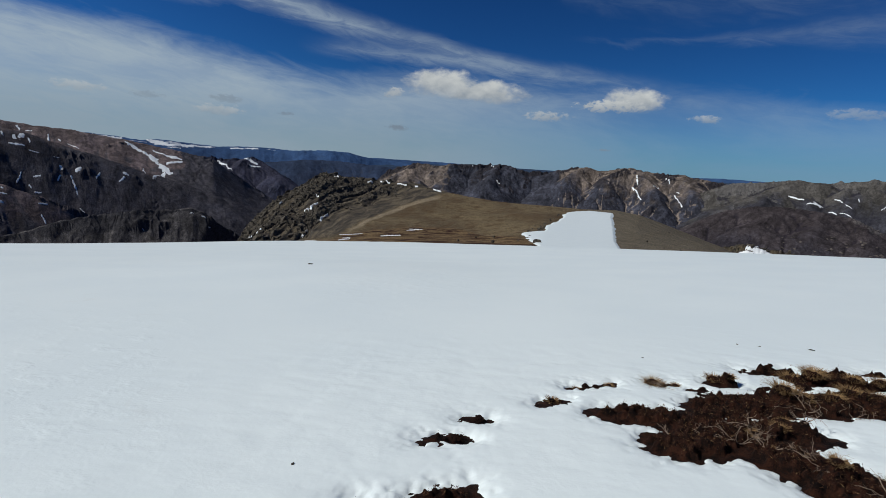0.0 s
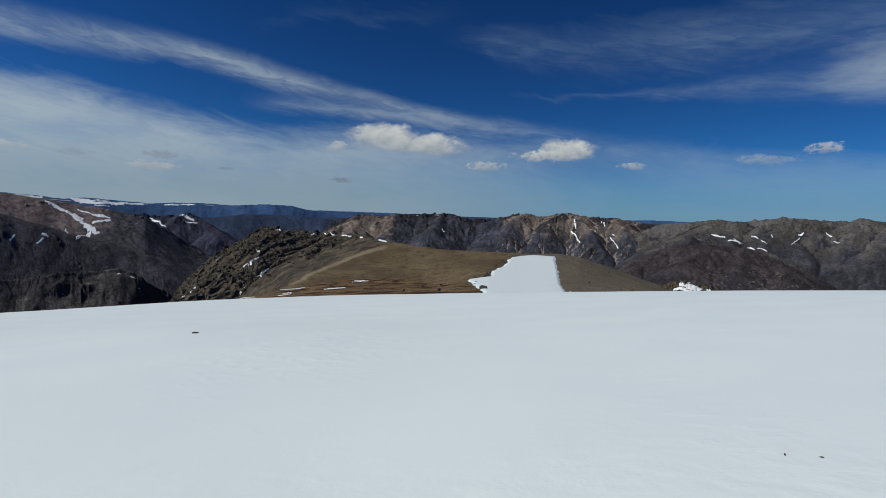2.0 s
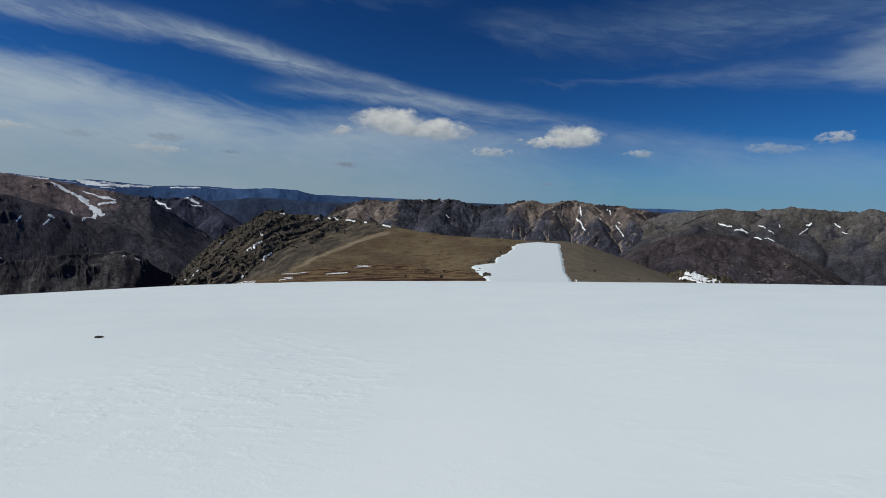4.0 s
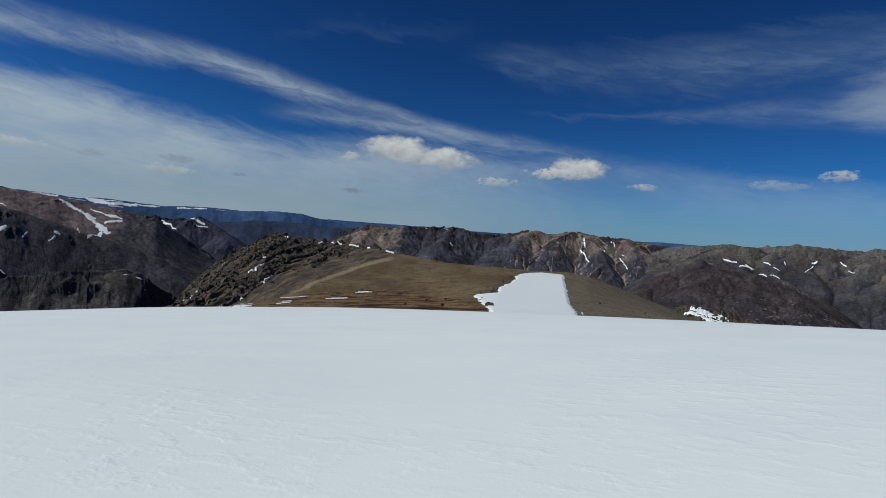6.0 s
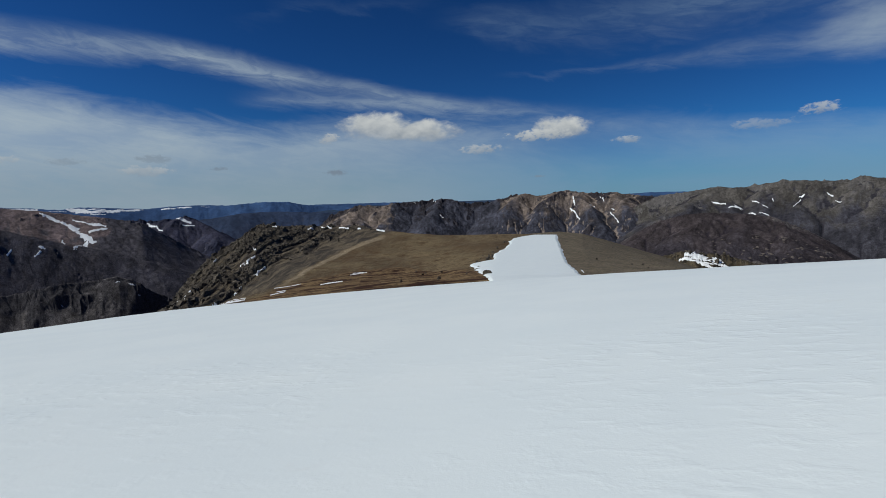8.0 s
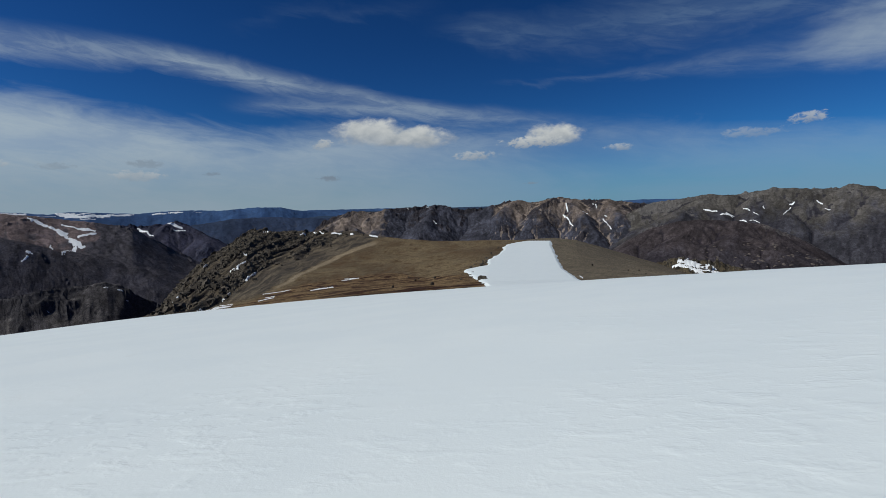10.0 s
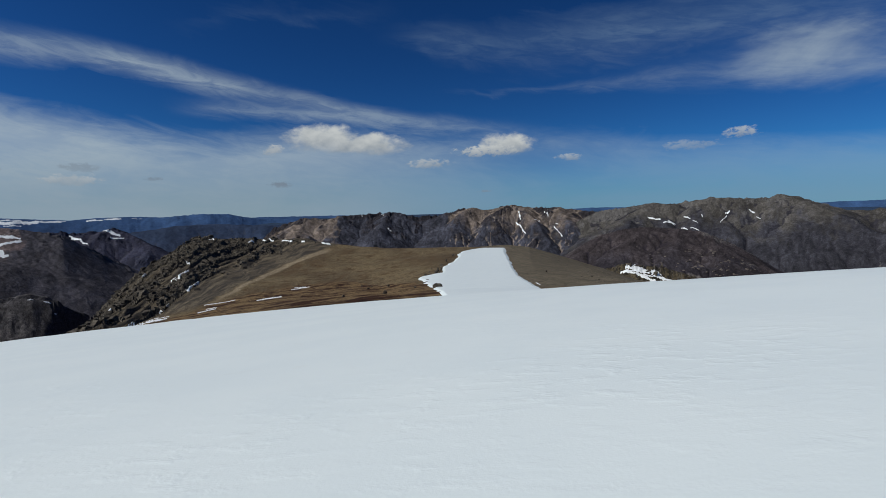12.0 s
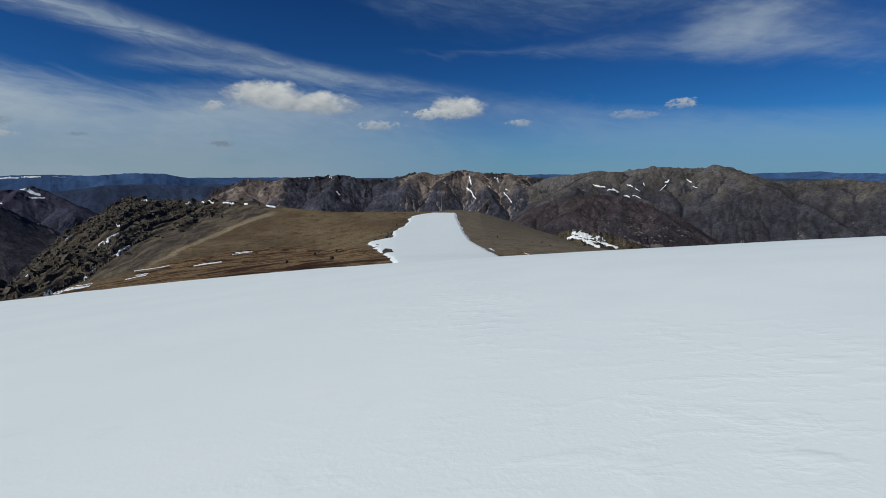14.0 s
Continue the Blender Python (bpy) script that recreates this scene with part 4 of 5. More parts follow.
def build_mountain(key, name, lo, hi, rf, rb, daz, rows, mat, label, category="mountain"):
    az = np.arange(lo, hi + daz, daz)
    r = rf + (rb - rf) * np.linspace(0, 1, rows)
    R, A = np.meshgrid(r, az, indexing="ij")
    Z, *layers = HEIGHTS[key](A, R, True)
    rock = layers[1]
    masks = dict(zip(("scree", "rock", "down", "across"), layers), along=R)
    v = np.stack([R * np.sin(np.radians(A)), R * np.cos(np.radians(A)), Z], -1).reshape(-1, 3)
    f = grid_faces(len(r), len(az))[:, ::-1]
    floor = ground_z(v[:, 0], v[:, 1]) - 25
    f = f[(v[:, 2] > floor)[f].any(1)]
    used = np.unique(f)
    v, f = compact(v, f)
    HOSTS[key] = tagged(new(name, mesh_from(name, v, f, mat, True, {k: m.ravel()[used] for k, m in masks.items()}, rock.ravel()[used])), label, category)


# the lower colour has the blue of the air mixed in
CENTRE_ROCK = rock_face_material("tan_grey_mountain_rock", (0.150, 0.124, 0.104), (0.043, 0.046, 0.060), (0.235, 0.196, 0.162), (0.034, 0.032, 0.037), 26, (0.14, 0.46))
# on these two the hollows are darker than the slopes, the ribs paler
RIGHT_ROCK = rock_face_material("grey_green_mountain_scree", (0.078, 0.074, 0.067), (0.041, 0.042, 0.051), (0.027, 0.027, 0.035), (0.104, 0.101, 0.097), 20, (0.10, 0.45), 0.6, 0.8)
MAROON_ROCK = rock_face_material("maroon_heath_slope", (0.047, 0.040, 0.042), (0.036, 0.033, 0.039), (0.024, 0.021, 0.027), (0.110, 0.102, 0.097), 11, (0.3, 0.7), 0.75, 0.85)
KNOLL_ROCK = rock_face_material("mossy_crag", (0.062, 0.052, 0.034), (0.048, 0.041, 0.029), (0.10, 0.090, 0.072), (0.026, 0.024, 0.020), 5)
# lower and hollow tones are blued to stand for the air between
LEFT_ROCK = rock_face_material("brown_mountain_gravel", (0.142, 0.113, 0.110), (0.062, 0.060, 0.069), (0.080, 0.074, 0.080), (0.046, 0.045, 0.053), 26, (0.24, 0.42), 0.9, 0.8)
# all four colours carry painted haze blue
LPEAK_ROCK = rock_face_material("haze_blued_mountain_rock", (0.040, 0.042, 0.066), (0.026, 0.031, 0.053), (0.060, 0.061, 0.084), (0.020, 0.023, 0.040), 30, grit=0.7)
DARK_ROCK = rock_face_material("black_crag", (0.092, 0.088, 0.088), (0.070, 0.067, 0.070), (0.125, 0.118, 0.114), (0.050, 0.049, 0.053), 8)
# the two far materials have the haze of distance put into their colour
FOREST_ROCK = rock_face_material("hazy_wooded_slope", (0.029, 0.046, 0.086), (0.028, 0.040, 0.074), (0.036, 0.048, 0.078), (0.023, 0.034, 0.064), 70, grit=0.4)
FAR_ROCK = rock_face_material("haze_blue_slope", (0.038, 0.084, 0.185), (0.034, 0.070, 0.152), (0.042, 0.082, 0.168), (0.032, 0.066, 0.140), 90, grit=0.3)

build_mountain("far_right", "far_hills", -14, 74, 4280, 4860, 0.25, 40, FAR_ROCK, "low haze-blue hills along the far horizon", "hills")
build_mountain("far_left", "snowy_range", -50, 2, 3960, 4850, 0.12, 90, FAR_ROCK, "long haze-blue mountain range with snow along its top", "mountain range")
build_mountain("forest", "wooded_hills", -27, 3, 3300, 4150, 0.12, 70, FOREST_ROCK, "low hills, dark blue with haze, in front of the far range", "hills")
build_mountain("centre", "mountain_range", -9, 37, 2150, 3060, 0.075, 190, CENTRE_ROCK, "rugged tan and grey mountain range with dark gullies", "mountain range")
build_mountain("lpeak", "pointed_mountain", -36, -10, 2300, 3150, 0.09, 150, LPEAK_ROCK, "dark haze-blue mountain with a small pointed top")
build_mountain("right", "broad_mountain", 25, 68, 1850, 2900, 0.08, 200, RIGHT_ROCK, "broad grey-green mountain with scree slopes")
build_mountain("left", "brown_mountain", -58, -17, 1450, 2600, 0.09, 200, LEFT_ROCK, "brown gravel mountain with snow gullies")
build_mountain("left_low", "lower_spur", -55, -30, 1180, 1720, 0.09, 110, LEFT_ROCK, "lower brown spur dotted with snow", "ridge")
build_mountain("maroon", "rounded_foothill", 22, 52, 1330, 1900, 0.08, 150, MAROON_ROCK, "rounded maroon foothill covered in dead heath", "hill")
build_mountain("dark", "dark_ridge", -55, -16, 830, 1120, 0.09, 130, DARK_ROCK, "jagged black rock ridge in the valley", "ridge")
build_mountain("knoll", "rocky_knoll", 28.5, 44, 680, 830, 0.06, 110, KNOLL_ROCK, "small mossy rock knoll beside the shoulder", "knoll")
# ---- snow left lying in hollows: two ends as bearing and distance, half a width across, length over half width ----
SNOW_PATCHES = {
    "left": [
        (-32.99, 2270, -30.31, 2178, -0.109, -21.0, 15.6),
        (-31.13, 2203, -29.29, 2059, -0.208, -25.8, 8.3),
        (-29.87, 2108, -29.25, 2065, -0.284, -35.8, 1.8),
        (-30.76, 1943, -29.72, 2065, 0.047, -39.1, 6.6),
        (-30.65, 2256, -29.23, 2214, -0.047, -13.4, 13.2),
        (-29.44, 2223, -28.19, 2208, -0.066, -23.9, 6.1),
        (-29.47, 2148, -28.16, 2181, 0.013, -20.5, 6.1),
        (-41.09, 1940, -40.52, 1949, -0.007, -40.0, 1.2),
        (-41.49, 1913, -40.51, 1910, -0.032, -5.7, 8.2),
        (-40.33, 2260, -39.92, 2259, -0.013, -9.1, 5.7),
        (-40.20, 1942, -40.09, 1928, -0.159, -8.1, 1.5),
        (-37.40, 1847, -37.00, 1794, -0.136, -2.4, 10.8),
    ],
    "left/12": [
        (-40.90, 2287, -40.72, 2268, -0.138, -23.4, 1.3),
        (-38.17, 1869, -38.02, 1861, -0.209, -8.6, 1.3),
        (-36.95, 1863, -36.57, 1872, 0.093, -11.0, 1.7),
        (-38.18, 1841, -38.35, 1826, -0.166, 0.5, 2.1),
        (-40.05, 1827, -39.63, 1828, -0.003, -6.7, 2.4),
        (-41.24, 1806, -40.88, 1839, 0.112, -0.5, 6.3),
        (-40.07, 1787, -39.65, 1787, -0.016, -3.3, 4.6),
        (-37.43, 2188, -36.64, 2150, -0.028, -5.7, 14.9),
        (-40.21, 1897, -39.56, 1892, -0.018, -2.4, 12.5),
        (-38.53, 1893, -38.13, 1897, -0.012, -2.4, 8.5),
        (-35.45, 1850, -35.16, 1874, 0.098, -1.9, 3.7),
        (-33.24, 1898, -32.86, 1893, -0.090, -12.4, 2.5),
    ],
    "left/24": [
        (-33.65, 1856, -33.23, 1877, 0.130, -5.7, 2.6),
        (-31.61, 2060, -31.41, 1959, -0.093, -40.0, 2.4),
        (-38.79, 2211, -38.74, 1973, -0.100, -40.0, 2.1),
        (-38.10, 2215, -37.94, 2203, -0.062, -10.5, 1.9),
        (-41.93, 1950, -41.85, 1935, -0.135, -5.2, 1.9),
        (-36.91, 1754, -36.56, 1743, -0.056, -1.9, 5.8),
        (-40.44, 1806, -40.29, 1799, -0.078, -2.4, 2.4),
    ],
    "left_low": [
        (-39.89, 1472, -39.29, 1479, -0.017, -4.9, 5.3),
        (-39.76, 1440, -39.51, 1419, -0.106, -3.3, 5.8),
        (-42.39, 1496, -42.18, 1494, -0.036, -4.5, 2.4),
        (-42.43, 1477, -42.00, 1478, -0.027, -4.5, 5.2),
        (-42.48, 1452, -42.28, 1448, -0.104, -6.0, 2.0),
    ],
    "lpeak": [
        (-24.70, 2865, -23.39, 2730, -0.129, -16.5, 6.7),
        (-22.11, 2863, -20.89, 2827, -0.081, -17.6, 7.1),
        (-21.63, 2799, -20.52, 2804, -0.012, -10.2, 13.8),
    ],
    "dark": [
        (-26.54, 998, -26.10, 996, -0.040, -1.8, 4.1),
        (-27.64, 999, -27.26, 999, -0.005, -1.6, 5.0),
        (-31.95, 975, -31.82, 973, -0.044, -0.8, 2.7),
        (-25.85, 983, -25.70, 983, -0.034, -1.4, 2.6),
    ],
    "far_left": [
        (-35.39, 4499, -34.38, 4513, -0.002, -9.1, 10.0),
        (-34.45, 4497, -33.25, 4507, -0.009, -31.4, 10.1),
        (-32.50, 4478, -31.14, 4488, -0.004, -7.9, 13.4),
        (-31.15, 4527, -29.83, 4511, -0.013, -33.2, 7.6),
        (-30.48, 4472, -28.68, 4450, -0.002, -23.5, 13.4),
        (-29.92, 4500, -28.23, 4491, -0.005, -15.6, 8.2),
        (-28.69, 4458, -27.05, 4475, -0.005, -32.9, 8.8),
        (-26.81, 4483, -25.11, 4520, 0.001, 17.9, 13.5),
        (-23.49, 4520, -22.25, 4509, 0.002, -17.9, 10.0),
        (-22.04, 4514, -20.76, 4507, -0.003, -18.8, 9.3),
        (-29.36, 4424, -28.21, 4429, -0.002, -12.0, 13.9),
        (-35.50, 4507, -33.66, 4505, -0.012, -10.3, 21.0),
    ],
    "far_left/12": [
        (-32.75, 4478, -31.20, 4482, -0.007, -3.8, 18.0),
        (-31.02, 4510, -28.99, 4450, -0.025, -38.2, 13.0),
        (-28.99, 4464, -25.38, 4503, -0.008, -24.1, 28.9),
        (-23.34, 4516, -22.28, 4509, -0.001, -11.7, 12.5),
        (-21.53, 4508, -20.88, 4506, -0.001, -13.8, 8.6),
        (-19.84, 4512, -19.01, 4520, -0.006, 4.1, 10.7),
        (-34.79, 4488, -33.17, 4485, -0.008, -12.9, 28.7),
    ],
    "centre": [
        (21.59, 2730, 21.78, 2658, -0.147, 1.8, 6.2),
        (21.31, 2646, 22.35, 2523, -0.118, -4.8, 10.0),
        (24.51, 2766, 24.90, 2686, -0.108, -3.9, 4.2),
        (25.61, 2601, 26.44, 2486, -0.102, -5.1, 10.7),
        (25.74, 2628, 25.99, 2619, -0.043, -5.1, 3.0),
        (23.41, 2617, 23.93, 2647, -0.035, -14.7, 5.7),
        (28.53, 2560, 28.91, 2545, -0.052, -11.7, 4.8),
        (5.53, 2821, 5.78, 2770, -0.018, -11.7, 4.1),
        (3.22, 2799, 3.41, 2796, -0.022, -1.8, 3.2),
        (6.25, 2611, 6.63, 2597, -0.043, -3.3, 7.8),
    ],
    "right": [
        (35.55, 2452, 36.71, 2430, -0.020, -9.4, 7.8),
        (37.06, 2402, 38.19, 2418, -0.019, -12.9, 7.8),
        (37.51, 2433, 38.08, 2402, -0.076, -12.6, 5.8),
        (38.76, 2346, 39.32, 2319, -0.021, -10.3, 4.6),
        (39.59, 2321, 40.42, 2299, -0.021, -4.1, 9.7),
        (42.76, 2465, 43.12, 2476, 0.057, -7.5, 2.9),
        (42.32, 2368, 42.87, 2450, 0.053, -6.3, 11.1),
        (44.85, 2473, 45.25, 2455, -0.060, -8.2, 3.9),
        (45.46, 2431, 45.86, 2424, -0.014, -4.7, 5.9),
        (39.02, 2438, 39.57, 2412, -0.026, -5.3, 5.8),
        (40.65, 2430, 40.76, 2412, -0.069, -3.8, 3.8),
        (39.85, 2380, 40.29, 2350, -0.023, -4.4, 8.9),
    ],
    "ground": [
        (31.53, 2573, 34.45, 2404, -0.024, -18.0, 31.8),
        (-15.15, 534, -14.38, 575, 0.169, -18.0, 4.2),
        (-15.84, 524, -15.01, 509, 0.094, -18.0, 6.7),
        (-14.00, 418, -13.21, 440, 0.138, -6.7, 4.2),
        (-14.35, 389, -13.95, 390, 0.060, -16.7, 2.7),
        (-16.08, 294, -15.58, 329, 0.192, -10.0, 3.7),
        (-21.79, 376, -20.54, 384, 0.164, -18.0, 8.8),
        (-21.75, 296, -21.49, 275, 0.057, -11.6, 1.5),
        (-18.62, 714, -18.29, 722, 0.020, -3.6, 3.0),
        (-14.54, 628, -14.29, 610, -0.023, -6.9, 2.1),
        (-13.30, 557, -13.00, 557, -0.011, -9.8, 2.8),
        (-7.31, 830, -6.22, 802, -0.020, -4.2, 8.6),
    ],
    "ground/12": [
        (-5.32, 797, -4.28, 775, -0.009, -7.5, 10.7),
        (-3.24, 758, -2.92, 753, -0.017, -4.7, 3.4),
        (-8.81, 813, -8.19, 812, -0.005, -2.0, 10.0),
        (-1.08, 740, -0.16, 720, -0.013, -8.9, 11.9),
        (-12.59, 869, -12.09, 842, -0.021, -2.8, 5.5),
        (-7.08, 242, -4.71, 254, 0.042, -8.0, 23.1),
        (-12.03, 201, -10.67, 216, 0.084, -10.1, 15.8),
        (-11.87, 242, -9.21, 258, 0.029, -4.7, 38.6),
        (-3.98, 310, -2.15, 317, 0.017, -4.1, 24.3),
        (-17.89, 203, -14.54, 195, 0.088, -9.0, 30.1),
        (-15.77, 210, -14.51, 205, 0.043, -3.9, 15.9),
        (21.43, 140, 21.53, 122, -0.129, -4.5, 6.3),
    ],
    "ground/24": [
        (23.78, 107, 24.03, 103, -0.081, -1.6, 7.1),
        (-3.68, 319, -2.44, 318, 0.015, -3.8, 18.4),
        (-6.71, 246, -4.67, 250, 0.056, -7.4, 24.6),
        (-11.52, 222, -10.61, 225, 0.067, -5.3, 12.7),
        (31.81, 2607, 34.71, 2374, -0.030, -18.0, 31.4),
        (-17.99, 212, -15.82, 206, 0.139, -9.2, 28.1),
    ],
    "knoll": [
        (32.40, 746, 35.74, 734, -0.061, -4.2, 12.6),
        (35.72, 741, 37.63, 741, -0.063, -3.2, 8.4),
        (33.21, 749, 36.11, 750, -0.058, -6.6, 11.8),
        (33.76, 746, 36.42, 747, -0.035, -4.8, 15.5),
        (32.89, 758, 33.83, 773, -0.008, -7.3, 7.2),
        (32.81, 749, 33.87, 750, 0.006, -4.9, 6.9),
        (33.41, 745, 35.10, 747, -0.027, -3.1, 8.6),
        (34.05, 740, 35.79, 739, -0.013, -1.2, 16.8),
        (34.87, 736, 35.56, 735, -0.020, -0.9, 8.2),
    ],
}
SURFACE = dict(HEIGHTS, ground=lambda az, r: ground_z(r * np.sin(np.radians(az)), r * np.cos(np.radians(az))))
HOSTS["ground"] = GROUND


def snow_patch(key, row, seed):
    """A thin sheet of snow draped on its slope, with an uneven rim."""
    a1, r1, a2, r2, da, dr, ratio = row
    pad = 1.5
    n = int(np.clip(ratio * 7, 26, 90))
    t, w = np.meshgrid(np.linspace(-pad, ratio + pad, n), np.linspace(-pad, pad, 26), indexing="ij")
    az = a1 + (a2 - a1) * t / ratio + da * w
    r = r1 + (r2 - r1) * t / ratio + dr * w
    over = np.hypot(t - np.clip(t, 0, ratio), w)
    m = 0.50 - over * (1 + 0.7 * np.abs(t / ratio - 0.5)) + 0.6 * fbm(t * 1.1, w * 1.2 + 3.7 * seed, 4, 500 + seed, 0.6)
    lift = r1 * (0.0016 if key == "knoll" else 0.0004 if key != "ground" else 0.0006)
    z = SURFACE[key](az, r)
    z = blur(z, 6 if key == "ground" else 4) + (1.5 * np.clip(m * 4, -1, 1) if key == "ground" and r1 > 350 else 0.0)
    z = z + lift * np.clip(m * 2.0, -1.2, 1.0)
    v = np.stack([r * np.sin(np.radians(az)), r * np.cos(np.radians(az)), z], -1).reshape(-1, 3)
    f = grid_faces(n, 26)
    f = f[(m.ravel()[f] > -0.15).any(1)]
    if len(f) == 0:
        return
    v, f = compact(v, f)
    p, q, o = v[f[0][1]] - v[f[0][0]], v[f[0][2]] - v[f[0][0]], np.cross
    if o(p, q)[2] < 0:
        f = f[:, ::-1]
    ob = new("snow_patch", mesh_from("snow_patch", v, f, FAR_SNOW))
    ob.parent = HOSTS[key]


for key, rows in SNOW_PATCHES.items():
    for number, row in enumerate(rows):
        snow_patch(key.split("/")[0], row, number + 7 * len(key))


# the large snow tongue that lies over the shoulder beyond the brow
def snow_tongue():
    s = np.linspace(-0.08, 1, 320)
    left = np.interp(s, [0, 0.22, 0.28, 0.45, 0.563, 0.58, 0.593, 0.724, 0.82, 0.945, 0.983, 1.0], TONGUE_LEFT)
    right = np.interp(s, [0, 0.13, 0.25, 0.43, 0.67, 0.79, 0.92, 1.0], TONGUE_RIGHT)
    left = left + fbm(s * 30, s * 0, 4, 611, 0.65) * 0.45
    right = right + fbm(s * 22, s * 0, 4, 621, 0.65) * 0.34
    R, w = np.meshgrid(TONGUE_R[0] * (TONGUE_R[1] / TONGUE_R[0]) ** s, np.linspace(-0.05, 1.05, 140), indexing="ij")
    az = left[:, None] + (right - left)[:, None] * w
    edge = np.minimum(np.minimum(w, 1 - w) * (right - left)[:, None] * 1.2, np.minimum(1.0 - s, (s + 0.08) * 0.4)[:, None] * 14)
    z = SURFACE["ground"](az, R) + np.clip(edge * 0.9, -0.3, 0.32) * np.clip(R / 160, 0.8, 3.0) + 0.02
    v = np.stack([R * np.sin(np.radians(az)), R * np.cos(np.radians(az)), z], -1).reshape(-1, 3)
    f = grid_faces(*az.shape)[:, ::-1]
    tagged(new("snow_tongue", mesh_from("snow_tongue", v, f, SNOW)), "broad tongue of white snow lying over the tan shoulder", "snow")


TONGUE_R = (76.0, 578.0)
TONGUE_LEFT = [11.8, 11.6, 11.1, 10.2, 9.7, 10.8, 12.2, 12.7, 13.7, 14.6, 16.0, 17.0]
TONGUE_RIGHT = [21.3, 21.0, 20.9, 20.45, 20.2, 20.0, 19.7, 19.7]
snow_tongue()
# ---- loose stones and crags ----
def rock_mesh(seed, mat, flat=0.7):
    """An angular boulder about a metre across, cut by random planes, its foot at z = 0."""
    rng = random.Random(seed)
    bm = bmesh.new()
    bmesh.ops.create_icosphere(bm, subdivisions=3, radius=1.0)
    planes = [(Vector((rng.gauss(0, 1), rng.gauss(0, 1), rng.gauss(0, 0.6))).normalized(), rng.uniform(0.30, 0.72)) for _ in range(11)]
    for v in bm.verts:
        d = v.co.normalized()
        reach = min([1.0] + [k / max(d.dot(n), 0.05) for n, k in planes])
        v.co = d * reach * (1 + 0.16 * noise.noise(d * 3.5 + Vector((seed, 0, 0))))
        v.co.x, v.co.y, v.co.z = v.co.x * 0.75, v.co.y * 0.62, (v.co.z * 0.75 + 0.34) * flat
    me = bpy.data.meshes.new("boulder")
    bm.to_mesh(me)
    bm.free()
    me.materials.append(mat)
    return me


ROCKS = [rock_mesh(k, STONE, 0.55 + 0.12 * (k % 4)) for k in range(7)]


OUTCROPS = [rock_mesh(20 + k, OUTCROP) for k in range(3)]


def place_rock(name, x, y, size, label, group, seed, sink=0.08, base=None, upright=1.0):
    rng = random.Random(seed)
    z = float(ground_z(np.array([x]), np.array([y]))[0]) if base is None else base
    ob = new(name, ROCKS[rng.randrange(7)])
    ob.matrix_world = Matrix.LocRotScale((x, y, z - sink * size), Euler((rng.uniform(-0.4, 0.4), rng.uniform(-0.4, 0.4), rng.uniform(0, 6.28))),
                                         (size * rng.uniform(0.8, 1.4), size, size * rng.uniform(0.7, 1.4) * upright))
    return tagged(ob, label, "rock", group)


def polar(az, r):
    return r * math.sin(radians(az)), r * math.cos(radians(az))


place_rock("boulder", *polar(11.75, 131), 1.9, "large dark boulder at the rim of the snow tongue", "", 3)
rng = random.Random(12)
for k in range(46):
    az = rng.choice([rng.uniform(2, 11.5), rng.uniform(9.5, 13.5), rng.uniform(21.5, 33)])
    r = rng.uniform(130, 330) if az < 12 else rng.uniform(180, 560)
    if 12.0 < az < 21.5:
        continue
    place_rock("stone", *polar(az, r), rng.uniform(0.5, 1.3), "dark stone lying on the dry turf", "stones on the shoulder", 100 + k)
for k in range(26):
    s = rng.uniform(0.56, 0.97)
    place_rock("stone", *polar(float(np.interp(s, [0.563, 0.593, 0.724, 0.82, 0.945], [9.6, 12.0, 12.5, 13.4, 14.3])) - rng.uniform(0.05, 0.5), 76 * (578 / 76) ** s),
               rng.uniform(0.6, 1.8), "dark stone at the rim of the snow tongue", "stones by the snow tongue", 200 + k)
count = 0
while count < 260:
    az, s = rng.uniform(-23.5, -2.5), rng.uniform(0.3, 1.0) ** 0.6
    rc = float(np.interp(az, [h[0] for h in HILL], [h[1] for h in HILL]))
    r = 112 + s * (rc - 112)
    if float(crag_zone(np.array(az), np.array(r))) < rng.uniform(0.35, 1.0):
        continue
    place_rock("crag", *polar(az, r), (1.6 + 5.5 * rng.random() ** 2.5) * (1.0 if az < -7 else 0.55), "dark weathered rock crag standing out of the scree", "crags on the shoulder", 300 + count, 0.35, upright=1.0)
    count += 1
